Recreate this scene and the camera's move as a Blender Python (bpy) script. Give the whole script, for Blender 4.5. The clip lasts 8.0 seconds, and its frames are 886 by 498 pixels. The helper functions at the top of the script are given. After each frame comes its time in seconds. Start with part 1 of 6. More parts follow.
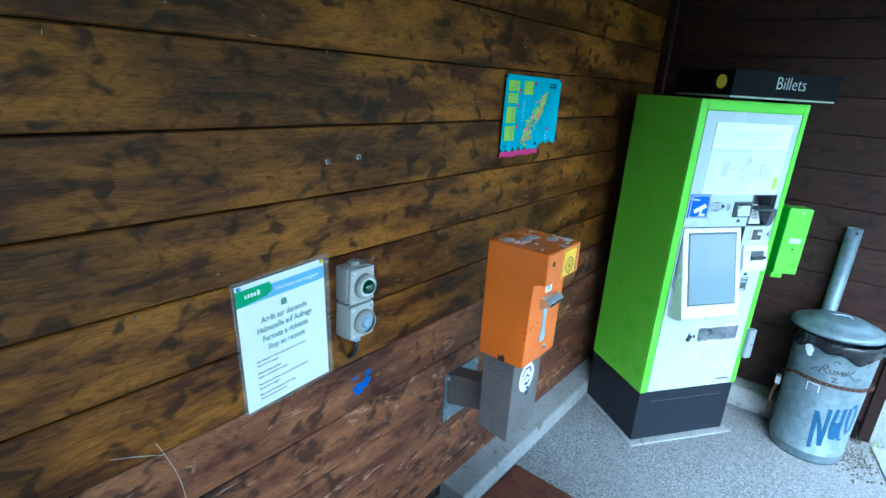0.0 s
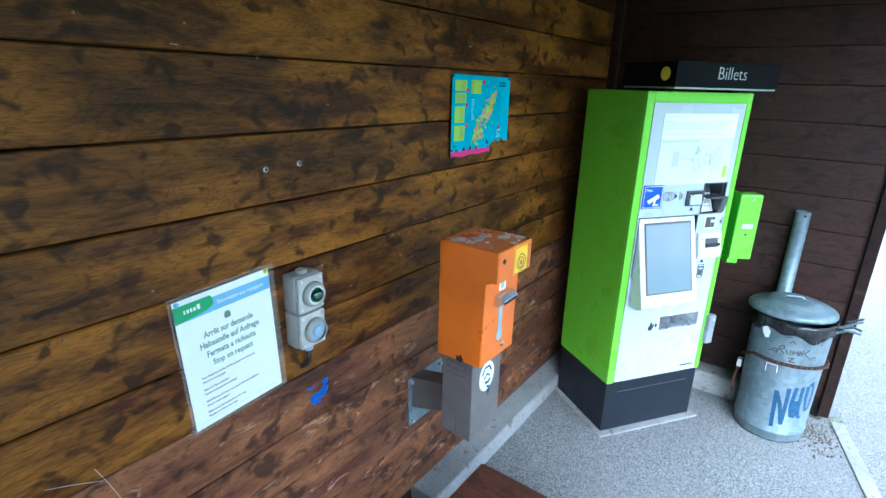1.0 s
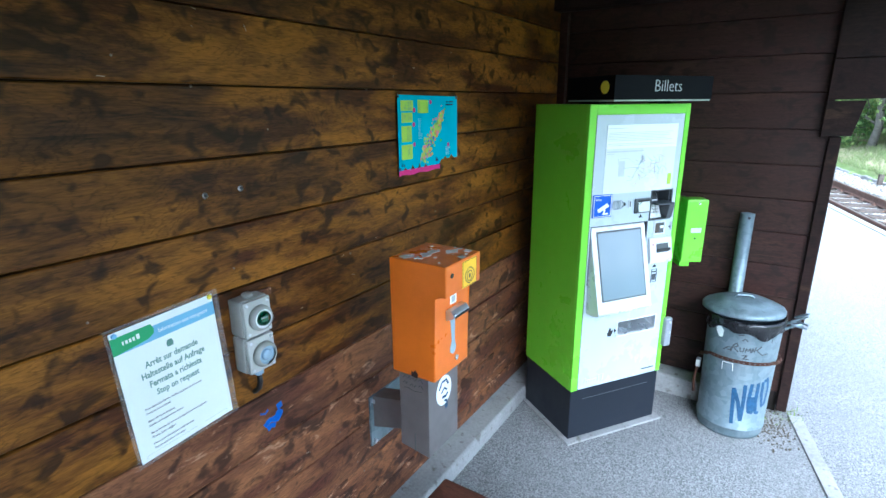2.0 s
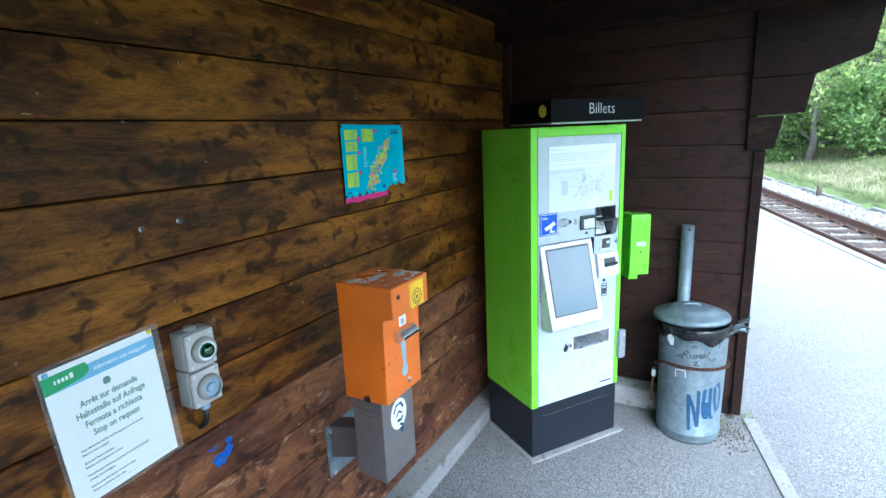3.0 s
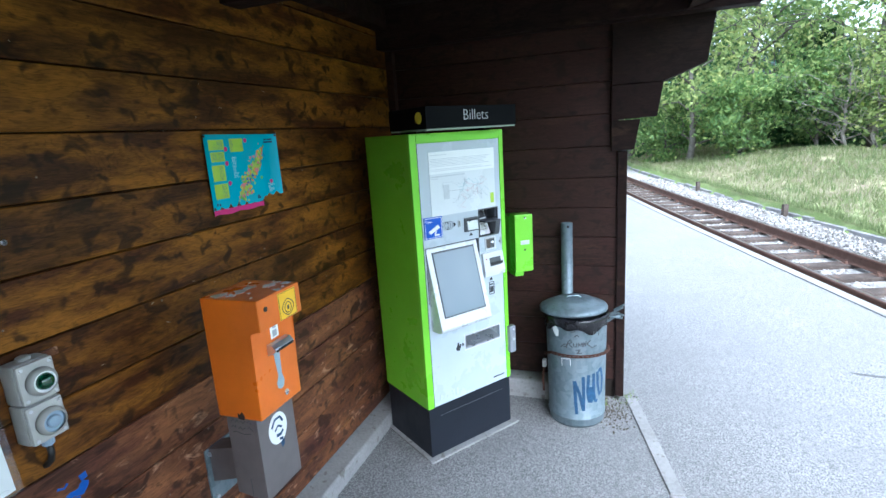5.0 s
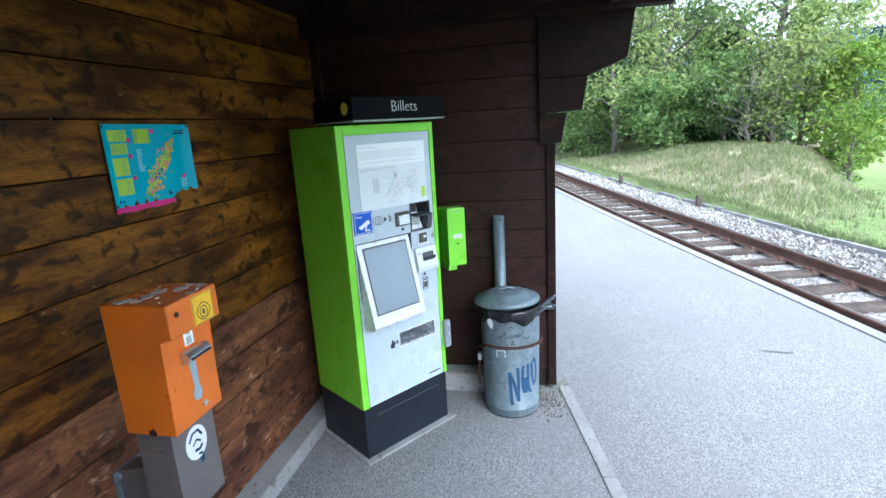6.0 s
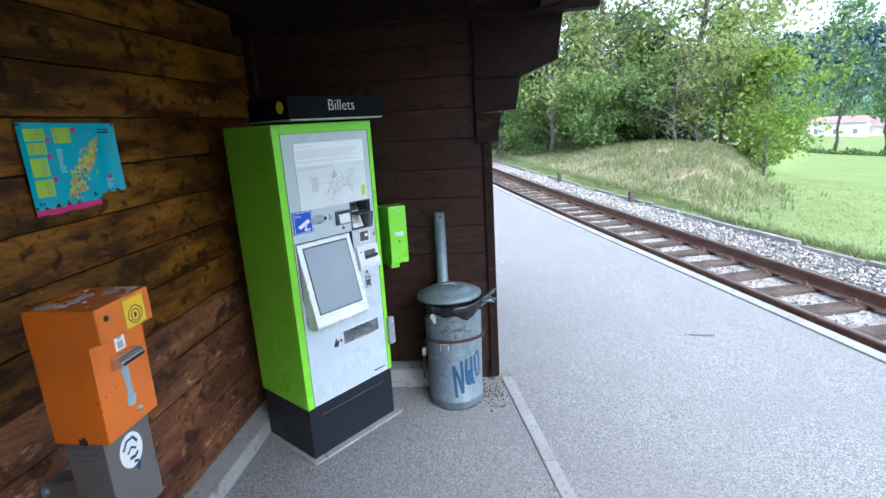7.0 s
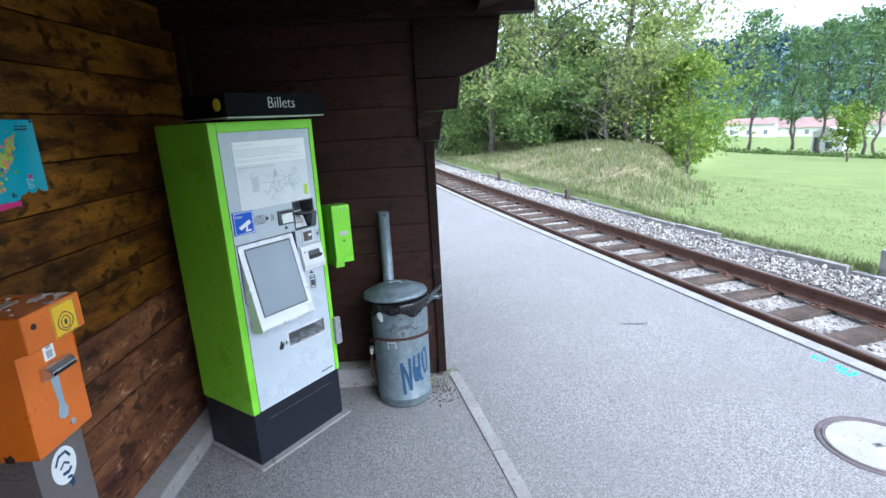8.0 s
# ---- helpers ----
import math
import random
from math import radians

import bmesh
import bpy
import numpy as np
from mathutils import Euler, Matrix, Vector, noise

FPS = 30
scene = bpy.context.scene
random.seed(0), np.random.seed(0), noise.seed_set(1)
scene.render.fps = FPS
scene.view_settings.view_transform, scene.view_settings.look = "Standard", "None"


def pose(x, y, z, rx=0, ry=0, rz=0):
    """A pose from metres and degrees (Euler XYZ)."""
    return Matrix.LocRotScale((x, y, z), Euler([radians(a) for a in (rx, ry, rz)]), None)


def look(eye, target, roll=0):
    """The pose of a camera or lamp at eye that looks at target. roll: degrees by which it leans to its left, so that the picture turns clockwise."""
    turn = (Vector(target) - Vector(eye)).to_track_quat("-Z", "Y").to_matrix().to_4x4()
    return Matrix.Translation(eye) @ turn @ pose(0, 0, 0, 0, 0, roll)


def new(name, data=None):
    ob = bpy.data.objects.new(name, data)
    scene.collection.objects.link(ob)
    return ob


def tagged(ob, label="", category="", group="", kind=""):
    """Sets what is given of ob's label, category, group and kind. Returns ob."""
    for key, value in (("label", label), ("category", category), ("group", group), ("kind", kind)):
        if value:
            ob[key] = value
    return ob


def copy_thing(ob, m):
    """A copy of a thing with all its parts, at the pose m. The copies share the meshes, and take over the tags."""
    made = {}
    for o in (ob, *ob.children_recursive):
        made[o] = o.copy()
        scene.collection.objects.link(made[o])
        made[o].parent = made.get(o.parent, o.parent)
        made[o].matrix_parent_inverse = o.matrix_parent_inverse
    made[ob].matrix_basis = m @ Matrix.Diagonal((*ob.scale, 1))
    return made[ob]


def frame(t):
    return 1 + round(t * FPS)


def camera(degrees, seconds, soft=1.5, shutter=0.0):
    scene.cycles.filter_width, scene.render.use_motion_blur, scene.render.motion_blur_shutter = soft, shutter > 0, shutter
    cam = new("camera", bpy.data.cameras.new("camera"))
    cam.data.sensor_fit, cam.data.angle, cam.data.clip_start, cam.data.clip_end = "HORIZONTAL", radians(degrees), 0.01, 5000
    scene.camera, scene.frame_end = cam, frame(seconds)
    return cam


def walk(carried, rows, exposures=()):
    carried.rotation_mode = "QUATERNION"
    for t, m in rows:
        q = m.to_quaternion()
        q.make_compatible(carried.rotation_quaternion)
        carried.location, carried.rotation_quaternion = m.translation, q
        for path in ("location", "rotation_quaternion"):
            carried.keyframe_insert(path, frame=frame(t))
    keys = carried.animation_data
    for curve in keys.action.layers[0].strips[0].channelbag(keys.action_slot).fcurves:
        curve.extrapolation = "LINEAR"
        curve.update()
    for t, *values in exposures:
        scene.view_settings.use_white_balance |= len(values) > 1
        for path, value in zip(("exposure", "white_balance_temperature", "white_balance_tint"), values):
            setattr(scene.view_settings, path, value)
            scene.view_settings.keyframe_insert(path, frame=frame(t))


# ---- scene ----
cam = camera(82.0, 8.0)
PATH = [
    (0, (1.174, 1.021, 1.933), (-0.006, 2.509, 1.305), 3.65),
    (0.5, (1.202, 1.049, 1.923), (0.059, 2.569, 1.301), 2.59),
    (1, (1.240, 1.085, 1.936), (0.128, 2.628, 1.317), 1.54),
    (1.5, (1.290, 1.107, 1.944), (0.205, 2.678, 1.348), 0.64),
    (3, (1.431, 1.124, 1.921), (0.476, 2.824, 1.477), -2.52),
    (3.5, (1.492, 1.111, 1.912), (0.584, 2.847, 1.510), -2.97),
    (4, (1.551, 1.115, 1.909), (0.712, 2.889, 1.522), -3.19),
    (4.5, (1.603, 1.133, 1.915), (0.837, 2.934, 1.502), -3.51),
    (6, (1.611, 1.230, 1.892), (1.183, 3.127, 1.426), -3.39),
    (6.5, (1.634, 1.208, 1.886), (1.323, 3.127, 1.417), -3.32),
    (7, (1.648, 1.181, 1.886), (1.428, 3.110, 1.407), -3.41),
    (7.5, (1.647, 1.155, 1.884), (1.540, 3.093, 1.400), -3.09),
    (8, (1.633, 1.146, 1.881), (1.637, 3.085, 1.389), -3.13),
]
EXPOSURES = [(0.0, 1.84, 4400, -7), (0.6, 1.87, 4650, -2), (1.5, 1.84, 4870, 2), (4.0, 1.53, 5130, 5), (6.5, 1.13, 5330, 9), (8.0, 0.93, 5420, 11)]
walk(cam, [(t, look(eye, target, roll)) for t, eye, target, roll in PATH], EXPOSURES)

# ---------------------------------------------------------------- light
SUN_UP, SUN_ROUND = radians(46), radians(150)
world = bpy.data.worlds.new("overcast")
scene.world = world
world.use_nodes = True
wn, wl = world.node_tree.nodes, world.node_tree.links
sky = wn.new("ShaderNodeTexSky")
sky.sky_type, sky.sun_disc = "NISHITA", False
sky.sun_elevation, sky.sun_rotation = SUN_UP, SUN_ROUND
sky.dust_density, sky.air_density = 4.0, 1.0
cloud = wn.new("ShaderNodeHueSaturation")
cloud.inputs["Saturation"].default_value = 0.28
cloud.inputs["Value"].default_value = 1.7
wl.new(sky.outputs[0], cloud.inputs["Color"])
wl.new(cloud.outputs[0], wn["Background"].inputs["Color"])
wn["Background"].inputs["Strength"].default_value = 0.15

sun = new("sun", bpy.data.lights.new("sun", "SUN"))
sun.data.energy, sun.data.angle, sun.data.color = 2.3, radians(40), (1.0, 0.98, 0.95)
sun_way = Vector((math.sin(SUN_ROUND) * math.cos(SUN_UP), math.cos(SUN_ROUND) * math.cos(SUN_UP), math.sin(SUN_UP)))
sun.matrix_world = look(sun_way * 50, (0, 0, 0))

# ---------------------------------------------------------------- node helpers
rng = random.Random(7)
nrg = np.random.default_rng(7)


class Mat:
    """A small builder of node materials."""

    def __init__(self, name, rough=0.6, metal=0.0, spec=0.5):
        self.m = bpy.data.materials.new(name)
        self.m.use_nodes = True
        self.n, self.l = self.m.node_tree.nodes, self.m.node_tree.links
        self.b = self.n["Principled BSDF"]
        self.b.inputs["Roughness"].default_value = rough
        self.b.inputs["Metallic"].default_value = metal
        self.b.inputs["Specular IOR Level"].default_value = spec
        tc = self.n.new("ShaderNodeTexCoord")
        self.object = tc.outputs["Object"]

    def to(self, socket, name):
        self.l.new(socket, self.b.inputs[name])
        return self

    def scaled(self, scale, shift=None, src=None):
        mp = self.n.new("ShaderNodeMapping")
        mp.inputs["Scale"].default_value = scale
        self.l.new(src or self.object, mp.inputs["Vector"])
        if shift is not None:
            self.l.new(shift, mp.inputs["Location"])
        return mp.outputs[0]

    def noise(self, vec, scale, detail=4.0, rough=0.55, distort=0.0):
        t = self.n.new("ShaderNodeTexNoise")
        t.inputs["Scale"].default_value, t.inputs["Detail"].default_value = scale, detail
        t.inputs["Roughness"].default_value, t.inputs["Distortion"].default_value = rough, distort
        self.l.new(vec, t.inputs["Vector"])
        return t.outputs["Fac"]

    def voronoi(self, vec, scale, out="Distance", feature="F1"):
        t = self.n.new("ShaderNodeTexVoronoi")
        t.feature = feature
        t.inputs["Scale"].default_value = scale
        self.l.new(vec, t.inputs["Vector"])
        return t.outputs[out]

    def ramp(self, fac, *stops):
        r = self.n.new("ShaderNodeValToRGB")
        e = r.color_ramp.elements
        while len(e) < len(stops):
            e.new(0.5)
        for k, (p, c) in zip(e, stops):
            k.position = p
            k.color = (c, c, c, 1) if isinstance(c, (int, float)) else (*c, 1)
        self.l.new(fac, r.inputs[0])
        return r.outputs[0]

    def mix(self, fac, a, b, how="MIX"):
        x = self.n.new("ShaderNodeMix")
        x.data_type, x.blend_type = "RGBA", how
        for s, v in ((x.inputs[0], fac), (x.inputs[6], a), (x.inputs[7], b)):
            if isinstance(v, bpy.types.NodeSocket):
                self.l.new(v, s)
            elif isinstance(v, (int, float)):
                s.default_value = v
            else:
                s.default_value = (*v, 1)
        return x.outputs[2]

    def math(self, how, a, b=0.0):
        x = self.n.new("ShaderNodeMath")
        x.operation = how
        for s, v in ((x.inputs[0], a), (x.inputs[1], b)):
            if isinstance(v, bpy.types.NodeSocket):
                self.l.new(v, s)
            else:
                s.default_value = v
        return x.outputs[0]

    def random(self):
        return self.n.new("ShaderNodeObjectInfo").outputs["Random"]

    def island(self):
        return self.n.new("ShaderNodeNewGeometry").outputs["Random Per Island"]

    def bump(self, height, strength=0.3, distance=0.002):
        b = self.n.new("ShaderNodeBump")
        b.inputs["Strength"].default_value, b.inputs["Distance"].default_value = strength, distance
        self.l.new(height, b.inputs["Height"])
        self.l.new(b.outputs[0], self.b.inputs["Normal"])
        return self


def paint(name, colour, rough=0.4, metal=0.0, worn=0.75, scale=9.0, bump=0.06, spec=0.5):
    """Painted or plain surface: broad dirt, fine grain, uneven gloss."""
    k = Mat(name, rough, metal, spec)
    broad, fine = k.noise(k.object, scale, 5, 0.6), k.noise(k.object, 220, 3)
    dark = tuple(c * worn for c in colour)
    c = k.mix(k.ramp(broad, (0.35, 0.0), (0.7, 1.0)), colour, dark)
    c = k.mix(k.math("MULTIPLY", fine, 0.18), c, tuple(min(1, v * 1.25 + 0.01) for v in colour))
    k.to(c, "Base Color").to(k.ramp(broad, (0.3, max(0.05, rough - 0.1)), (0.75, min(1, rough + 0.15))), "Roughness")
    k.bump(fine, bump)
    return k.m


def planks(name, dark, mid, worn, scuff, worn_at=(0.52, 0.64), scuff_at=(0.64, 0.72), rough=0.5, spec=0.25):
    """Stained boards, the grain along local x; each board is shifted by its own random number."""
    k = Mat(name, rough, 0.0, spec)
    r = k.random()
    sh = k.n.new("ShaderNodeCombineXYZ")
    for i, f in enumerate((91.0, 37.0, 53.0)):
        k.l.new(k.math("MULTIPLY", r, f), sh.inputs[i])
    shift = sh.outputs[0]
    warp = k.noise(k.scaled((1.6, 5.0, 5.0), shift), 1.0, 3, 0.5, 0.6)
    grain = k.noise(k.scaled((4.5, 52, 52), shift), 1.0, 5, 0.58, 1.6)
    fine = k.noise(k.scaled((34, 330, 330), shift), 1.0, 3, 0.6)
    # growth rings: wavy lines that close round knots
    rings = k.math("FRACT", k.math("MULTIPLY", k.math("ADD", k.math("MULTIPLY", warp, 1.0), k.math("MULTIPLY", grain, 0.10)), 26.0))
    ring = k.ramp(rings, (0.0, 0.62), (0.22, 1.0), (0.86, 1.0), (1.0, 0.62))
    glaze = k.noise(k.scaled((2.6, 10.0, 10.0), shift), 1.0, 5, 0.62, 0.25)
    blotch = k.noise(k.scaled((1.3, 2.6, 2.6), shift), 1.0, 4, 0.55, 0.5)
    stroke = k.noise(k.scaled((12, 17, 17), shift), 1.0, 2, 0.45, 0.6)
    rub = k.noise(k.scaled((8.5, 20, 20), shift), 1.0, 6, 0.66, 0.8)
    knot = k.voronoi(k.scaled((2.1, 4.6, 4.6), shift), 1.0)
    c = k.mix(k.ramp(grain, (0.34, 0.0), (0.66, 1.0)), dark, mid)
    c = k.mix(k.ramp(blotch, (0.38, 0.0), (0.62, 0.55)), c, (mid[0] * 0.9, mid[1] * 0.62, mid[2] * 0.75))
    c = k.mix(k.ramp(r, (0.0, 0.0), (1.0, 0.30)), c, k.mix(0.5, dark, mid))
    mask = k.mix(1.0, k.ramp(glaze, (worn_at[0], 0.0), (worn_at[1], 1.0)), k.ramp(blotch, (0.36, 0.25), (0.54, 1.0)), "MULTIPLY")
    c = k.mix(mask, c, worn)
    c = k.mix(0.9, c, ring, "MULTIPLY")
    c = k.mix(1.0, c, k.ramp(fine, (0.38, 0.72), (0.60, 1.0)), "MULTIPLY")
    c = k.mix(k.ramp(stroke, (0.55, 0.0), (0.66, 0.80)), c, tuple(v * 0.8 for v in dark))
    c = k.mix(k.ramp(rub, (scuff_at[0], 0.0), (scuff_at[1], 0.8)), c, scuff)
    c = k.mix(k.ramp(knot, (0.035, 0.9), (0.075, 0.0)), c, tuple(v * 0.5 for v in dark))
    k.to(c, "Base Color").to(k.ramp(glaze, (0.3, rough - 0.10), (0.7, rough + 0.16)), "Roughness")
    k.bump(k.mix(0.5, grain, k.mix(0.5, ring, fine)), 0.4, 0.0015)
    return k.m


def asphalt(name, light, dark, stain):
    k = Mat(name, 0.85)
    grit = k.voronoi(k.object, 190, "Color")
    bw = k.n.new("ShaderNodeRGBToBW")
    k.l.new(grit, bw.inputs[0])
    fine, broad = k.noise(k.object, 420, 3), k.noise(k.object, 1.3, 6, 0.6)
    c = k.mix(k.ramp(bw.outputs[0], (0.25, 0.0), (0.8, 1.0)), dark, light)
    c = k.mix(k.ramp(broad, (0.42, 0.0), (0.7, 0.55)), c, stain)
    spot = k.noise(k.object, 14, 3)
    c = k.mix(k.ramp(spot, (0.66, 0.0), (0.72, 0.5)), c, tuple(v * 0.55 for v in stain))
    k.to(c, "Base Color")
    k.bump(k.mix(0.5, bw.outputs[0], fine), 0.75, 0.004)
    return k.m


def leaf(name, colours, passing=0.35):
    """Leaves: a colour for each one, light passes through."""
    k = Mat(name, 0.55, spec=0.3)
    rnd = k.island()
    big = k.noise(k.object, 0.55, 3)
    both = k.math("ADD", k.math("MULTIPLY", rnd, 0.6), k.math("MULTIPLY", big, 0.5))
    n = len(colours)
    c = k.ramp(both, *[(0.15 + 0.75 * i / (n - 1), col) for i, col in enumerate(colours)])
    k.to(c, "Base Color")
    tr = k.n.new("ShaderNodeBsdfTranslucent")
    k.l.new(c, tr.inputs[0])
    mx = k.n.new("ShaderNodeMixShader")
    mx.inputs[0].default_value = passing
    out = k.n["Material Output"]
    k.l.new(k.b.outputs[0], mx.inputs[1])
    k.l.new(tr.outputs[0], mx.inputs[2])
    k.l.new(mx.outputs[0], out.inputs[0])
    return k.m


def earth(name, stops, scale=2.0, fine=40.0, bump=0.5, rough=0.95, speck=None):
    """Ground, stone and bark: a ramp over two noises."""
    k = Mat(name, rough, spec=0.2)
    a, b = k.noise(k.object, scale, 6, 0.6), k.noise(k.object, fine, 5, 0.6)
    both = k.math("ADD", k.math("MULTIPLY", a, 0.6), k.math("MULTIPLY", b, 0.4))
    c = k.ramp(both, *stops)
    if speck:
        c = k.mix(k.ramp(k.noise(k.object, fine * 0.35, 3), (0.6, 0.0), (0.7, 0.7)), c, speck)
    k.to(c, "Base Color")
    k.bump(b, bump, 0.01)
    return k.m


# ---------------------------------------------------------------- materials
PLANK_UP = planks("stained_boards", (0.017, 0.0070, 0.0030), (0.086, 0.033, 0.0085), (0.270, 0.110, 0.0120), (0.27, 0.14, 0.050),
                  (0.41, 0.62), (0.70, 0.80), 0.46, 0.16)
PLANK_LOW = planks("scuffed_boards", (0.030, 0.0132, 0.0092), (0.132, 0.054, 0.030), (0.29, 0.124, 0.050), (0.48, 0.28, 0.17),
                   (0.40, 0.64), (0.60, 0.70), 0.48, 0.2)
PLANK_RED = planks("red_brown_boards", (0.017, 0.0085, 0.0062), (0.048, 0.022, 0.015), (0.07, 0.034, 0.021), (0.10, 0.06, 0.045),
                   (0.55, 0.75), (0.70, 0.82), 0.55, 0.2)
BENCH_WOOD = planks("bench_wood", (0.05, 0.02, 0.012), (0.12, 0.05, 0.03), (0.16, 0.07, 0.04), (0.4, 0.33, 0.27), (0.5, 0.7), (0.68, 0.74), 0.5)
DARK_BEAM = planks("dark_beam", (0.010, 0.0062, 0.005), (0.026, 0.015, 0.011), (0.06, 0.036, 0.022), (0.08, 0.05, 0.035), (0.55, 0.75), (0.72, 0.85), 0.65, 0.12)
CORE = paint("wall_core", (0.02, 0.012, 0.008), 0.9)
ASPHALT = asphalt("asphalt", (0.315, 0.312, 0.308), (0.10, 0.099, 0.098), (0.175, 0.172, 0.17))
CONCRETE = earth("concrete", [(0.25, (0.15, 0.15, 0.145)), (0.5, (0.27, 0.265, 0.26)), (0.75, (0.37, 0.365, 0.355))], 3.0, 60, 0.35, 0.9, (0.12, 0.11, 0.09))
EDGE_STONE = earth("edge_stone", [(0.25, (0.20, 0.20, 0.195)), (0.5, (0.31, 0.31, 0.30)), (0.75, (0.42, 0.42, 0.41))], 4.0, 90, 0.35, 0.9, (0.15, 0.14, 0.12))
GREEN = paint("green_powder_coat", (0.20, 0.56, 0.018), 0.32, 0, 0.9, 3)
GREEN_FRAME = paint("green_frame", (0.22, 0.62, 0.025), 0.3, 0, 0.93, 3)
PANEL = paint("light_grey_panel", (0.46, 0.52, 0.56), 0.28, 0, 0.93, 4, 0.03)
BLACK = paint("black_base", (0.010, 0.012, 0.017), 0.45, 0, 1.5, 6, 0.06, 0.25)
BLACK_SIGN = paint("black_sign", (0.003, 0.0033, 0.0042), 0.55, 0, 1.3, 6, 0.02, 0.05)
WHITE = paint("white_print", (0.80, 0.82, 0.82), 0.5, 0, 0.93, 6, 0.02)
INK = paint("dark_print", (0.05, 0.055, 0.06), 0.6, 0, 0.8, 20, 0.02)
GREY_INK = paint("grey_print", (0.36, 0.39, 0.41), 0.6, 0, 0.9, 20, 0.02)
PALE_INK = paint("pale_print", (0.50, 0.54, 0.56), 0.6, 0, 0.9, 20, 0.02)
YELLOW = paint("yellow_dot", (0.72, 0.60, 0.03), 0.5, 0, 0.9)
BLUE_SIGN = paint("blue_sign", (0.008, 0.085, 0.50), 0.35, 0, 0.9)
BLUE_PRINT = paint("pale_blue_print", (0.20, 0.44, 0.64), 0.4, 0, 0.9)
GREEN_PRINT = paint("green_print", (0.05, 0.34, 0.12), 0.4, 0, 0.85)
LIME_PRINT = paint("lime_print", (0.42, 0.62, 0.05), 0.45, 0, 0.85)
TEXT_GREEN = paint("green_grey_print", (0.13, 0.25, 0.20), 0.5, 0, 0.9)
PINK_PRINT = paint("magenta_print", (0.62, 0.02, 0.20), 0.45, 0, 0.9)
CYAN_PRINT = paint("cyan_print", (0.02, 0.40, 0.55), 0.42, 0, 0.88, 8)
ORANGE = paint("orange_enamel", (0.68, 0.155, 0.006), 0.36, 0, 0.8, 5)
GREY_STEEL = paint("grey_steel_post", (0.17, 0.155, 0.15), 0.42, 0.35, 0.8, 7)
ALU = paint("brushed_aluminium", (0.62, 0.64, 0.66), 0.3, 0.9, 0.85, 12)
SILVER = paint("silver_plastic", (0.66, 0.68, 0.69), 0.3, 0.15, 0.92, 6)
DARK_PLASTIC = paint("dark_grey_plastic", (0.07, 0.078, 0.085), 0.4, 0, 0.8, 14)
BLACK_HOLE = paint("black_plastic", (0.012, 0.012, 0.013), 0.5, 0, 0.8)
GREY_BOX = paint("grey_switch_plastic", (0.36, 0.36, 0.33), 0.45, 0, 0.8, 14)
GREY_LID = paint("pale_switch_plastic", (0.46, 0.46, 0.43), 0.42, 0, 0.82, 14)
BLUE_BUTTON = paint("blue_grey_button", (0.30, 0.40, 0.50), 0.4, 0, 0.85, 14)
CABLE = paint("black_cable", (0.015, 0.015, 0.015), 0.5)
PAPER = paint("white_paper", (0.78, 0.82, 0.80), 0.5, 0, 0.95, 5, 0.02)
BLUE_PAINT = paint("blue_spray_paint", (0.004, 0.09, 0.42), 0.5, 0, 0.7, 30)
TEAL_SPRAY = paint("dark_blue_spray", (0.012, 0.062, 0.14), 0.55, 0, 0.6, 40)
CYAN_SPRAY = paint("cyan_spray", (0.02, 0.45, 0.62), 0.7, 0, 0.7, 40)
BLACK_BAG = paint("black_bin_bag", (0.008, 0.008, 0.010), 0.22, 0, 0.8, 20, 0.2)
RUST = paint("rusty_chain", (0.10, 0.042, 0.025), 0.7, 0.5, 0.6, 60, 0.3)
STICKER = paint("yellow_sticker", (0.80, 0.50, 0.01), 0.45, 0, 0.9)
CHALK = paint("white_droppings", (0.62, 0.58, 0.52), 0.8, 0, 0.7, 60, 0.3)
BURN = paint("scorch", (0.03, 0.012, 0.006), 0.8, 0, 0.5, 60)

k = Mat("galvanised_steel", 0.5, 0.35)
spang = k.voronoi(k.object, 34, "Color")
bw = k.n.new("ShaderNodeRGBToBW")
k.l.new(spang, bw.inputs[0])
streak = k.noise(k.scaled((16, 16, 1.2)), 1.0, 5)
gc = k.mix(k.ramp(bw.outputs[0], (0.2, 0.0), (0.8, 1.0)), (0.125, 0.165, 0.185), (0.175, 0.22, 0.245))
gc = k.mix(k.ramp(streak, (0.5, 0.0), (0.72, 0.5)), gc, (0.26, 0.305, 0.325))
k.to(gc, "Base Color").to(k.ramp(streak, (0.3, 0.36), (0.7, 0.6)), "Roughness")
k.bump(streak, 0.12)
GALV = k.m

# glass whose two grey-blue tones stand in for reflected sky
k = Mat("sky_tinted_glass", 0.10, 0, 0.8)
k.to(k.mix(k.ramp(k.noise(k.object, 2, 2), (0.35, 0.0), (0.7, 1.0)), (0.17, 0.22, 0.26), (0.22, 0.27, 0.30)), "Base Color")
SCREEN = k.m

k = Mat("green_lens", 0.12, 0, 0.6)
k.b.inputs["Base Color"].default_value = (0.004, 0.05, 0.02, 1)
k.b.inputs["Coat Weight"].default_value = 0.6
GREEN_LENS = k.m

k = Mat("clear_film", 0.18, 0, 0.5)
k.to(k.mix(k.noise(k.object, 30, 4), (0.85, 0.87, 0.87), (0.6, 0.6, 0.58)), "Base Color")
k.b.inputs["Alpha"].default_value = 0.07
FILM = k.m

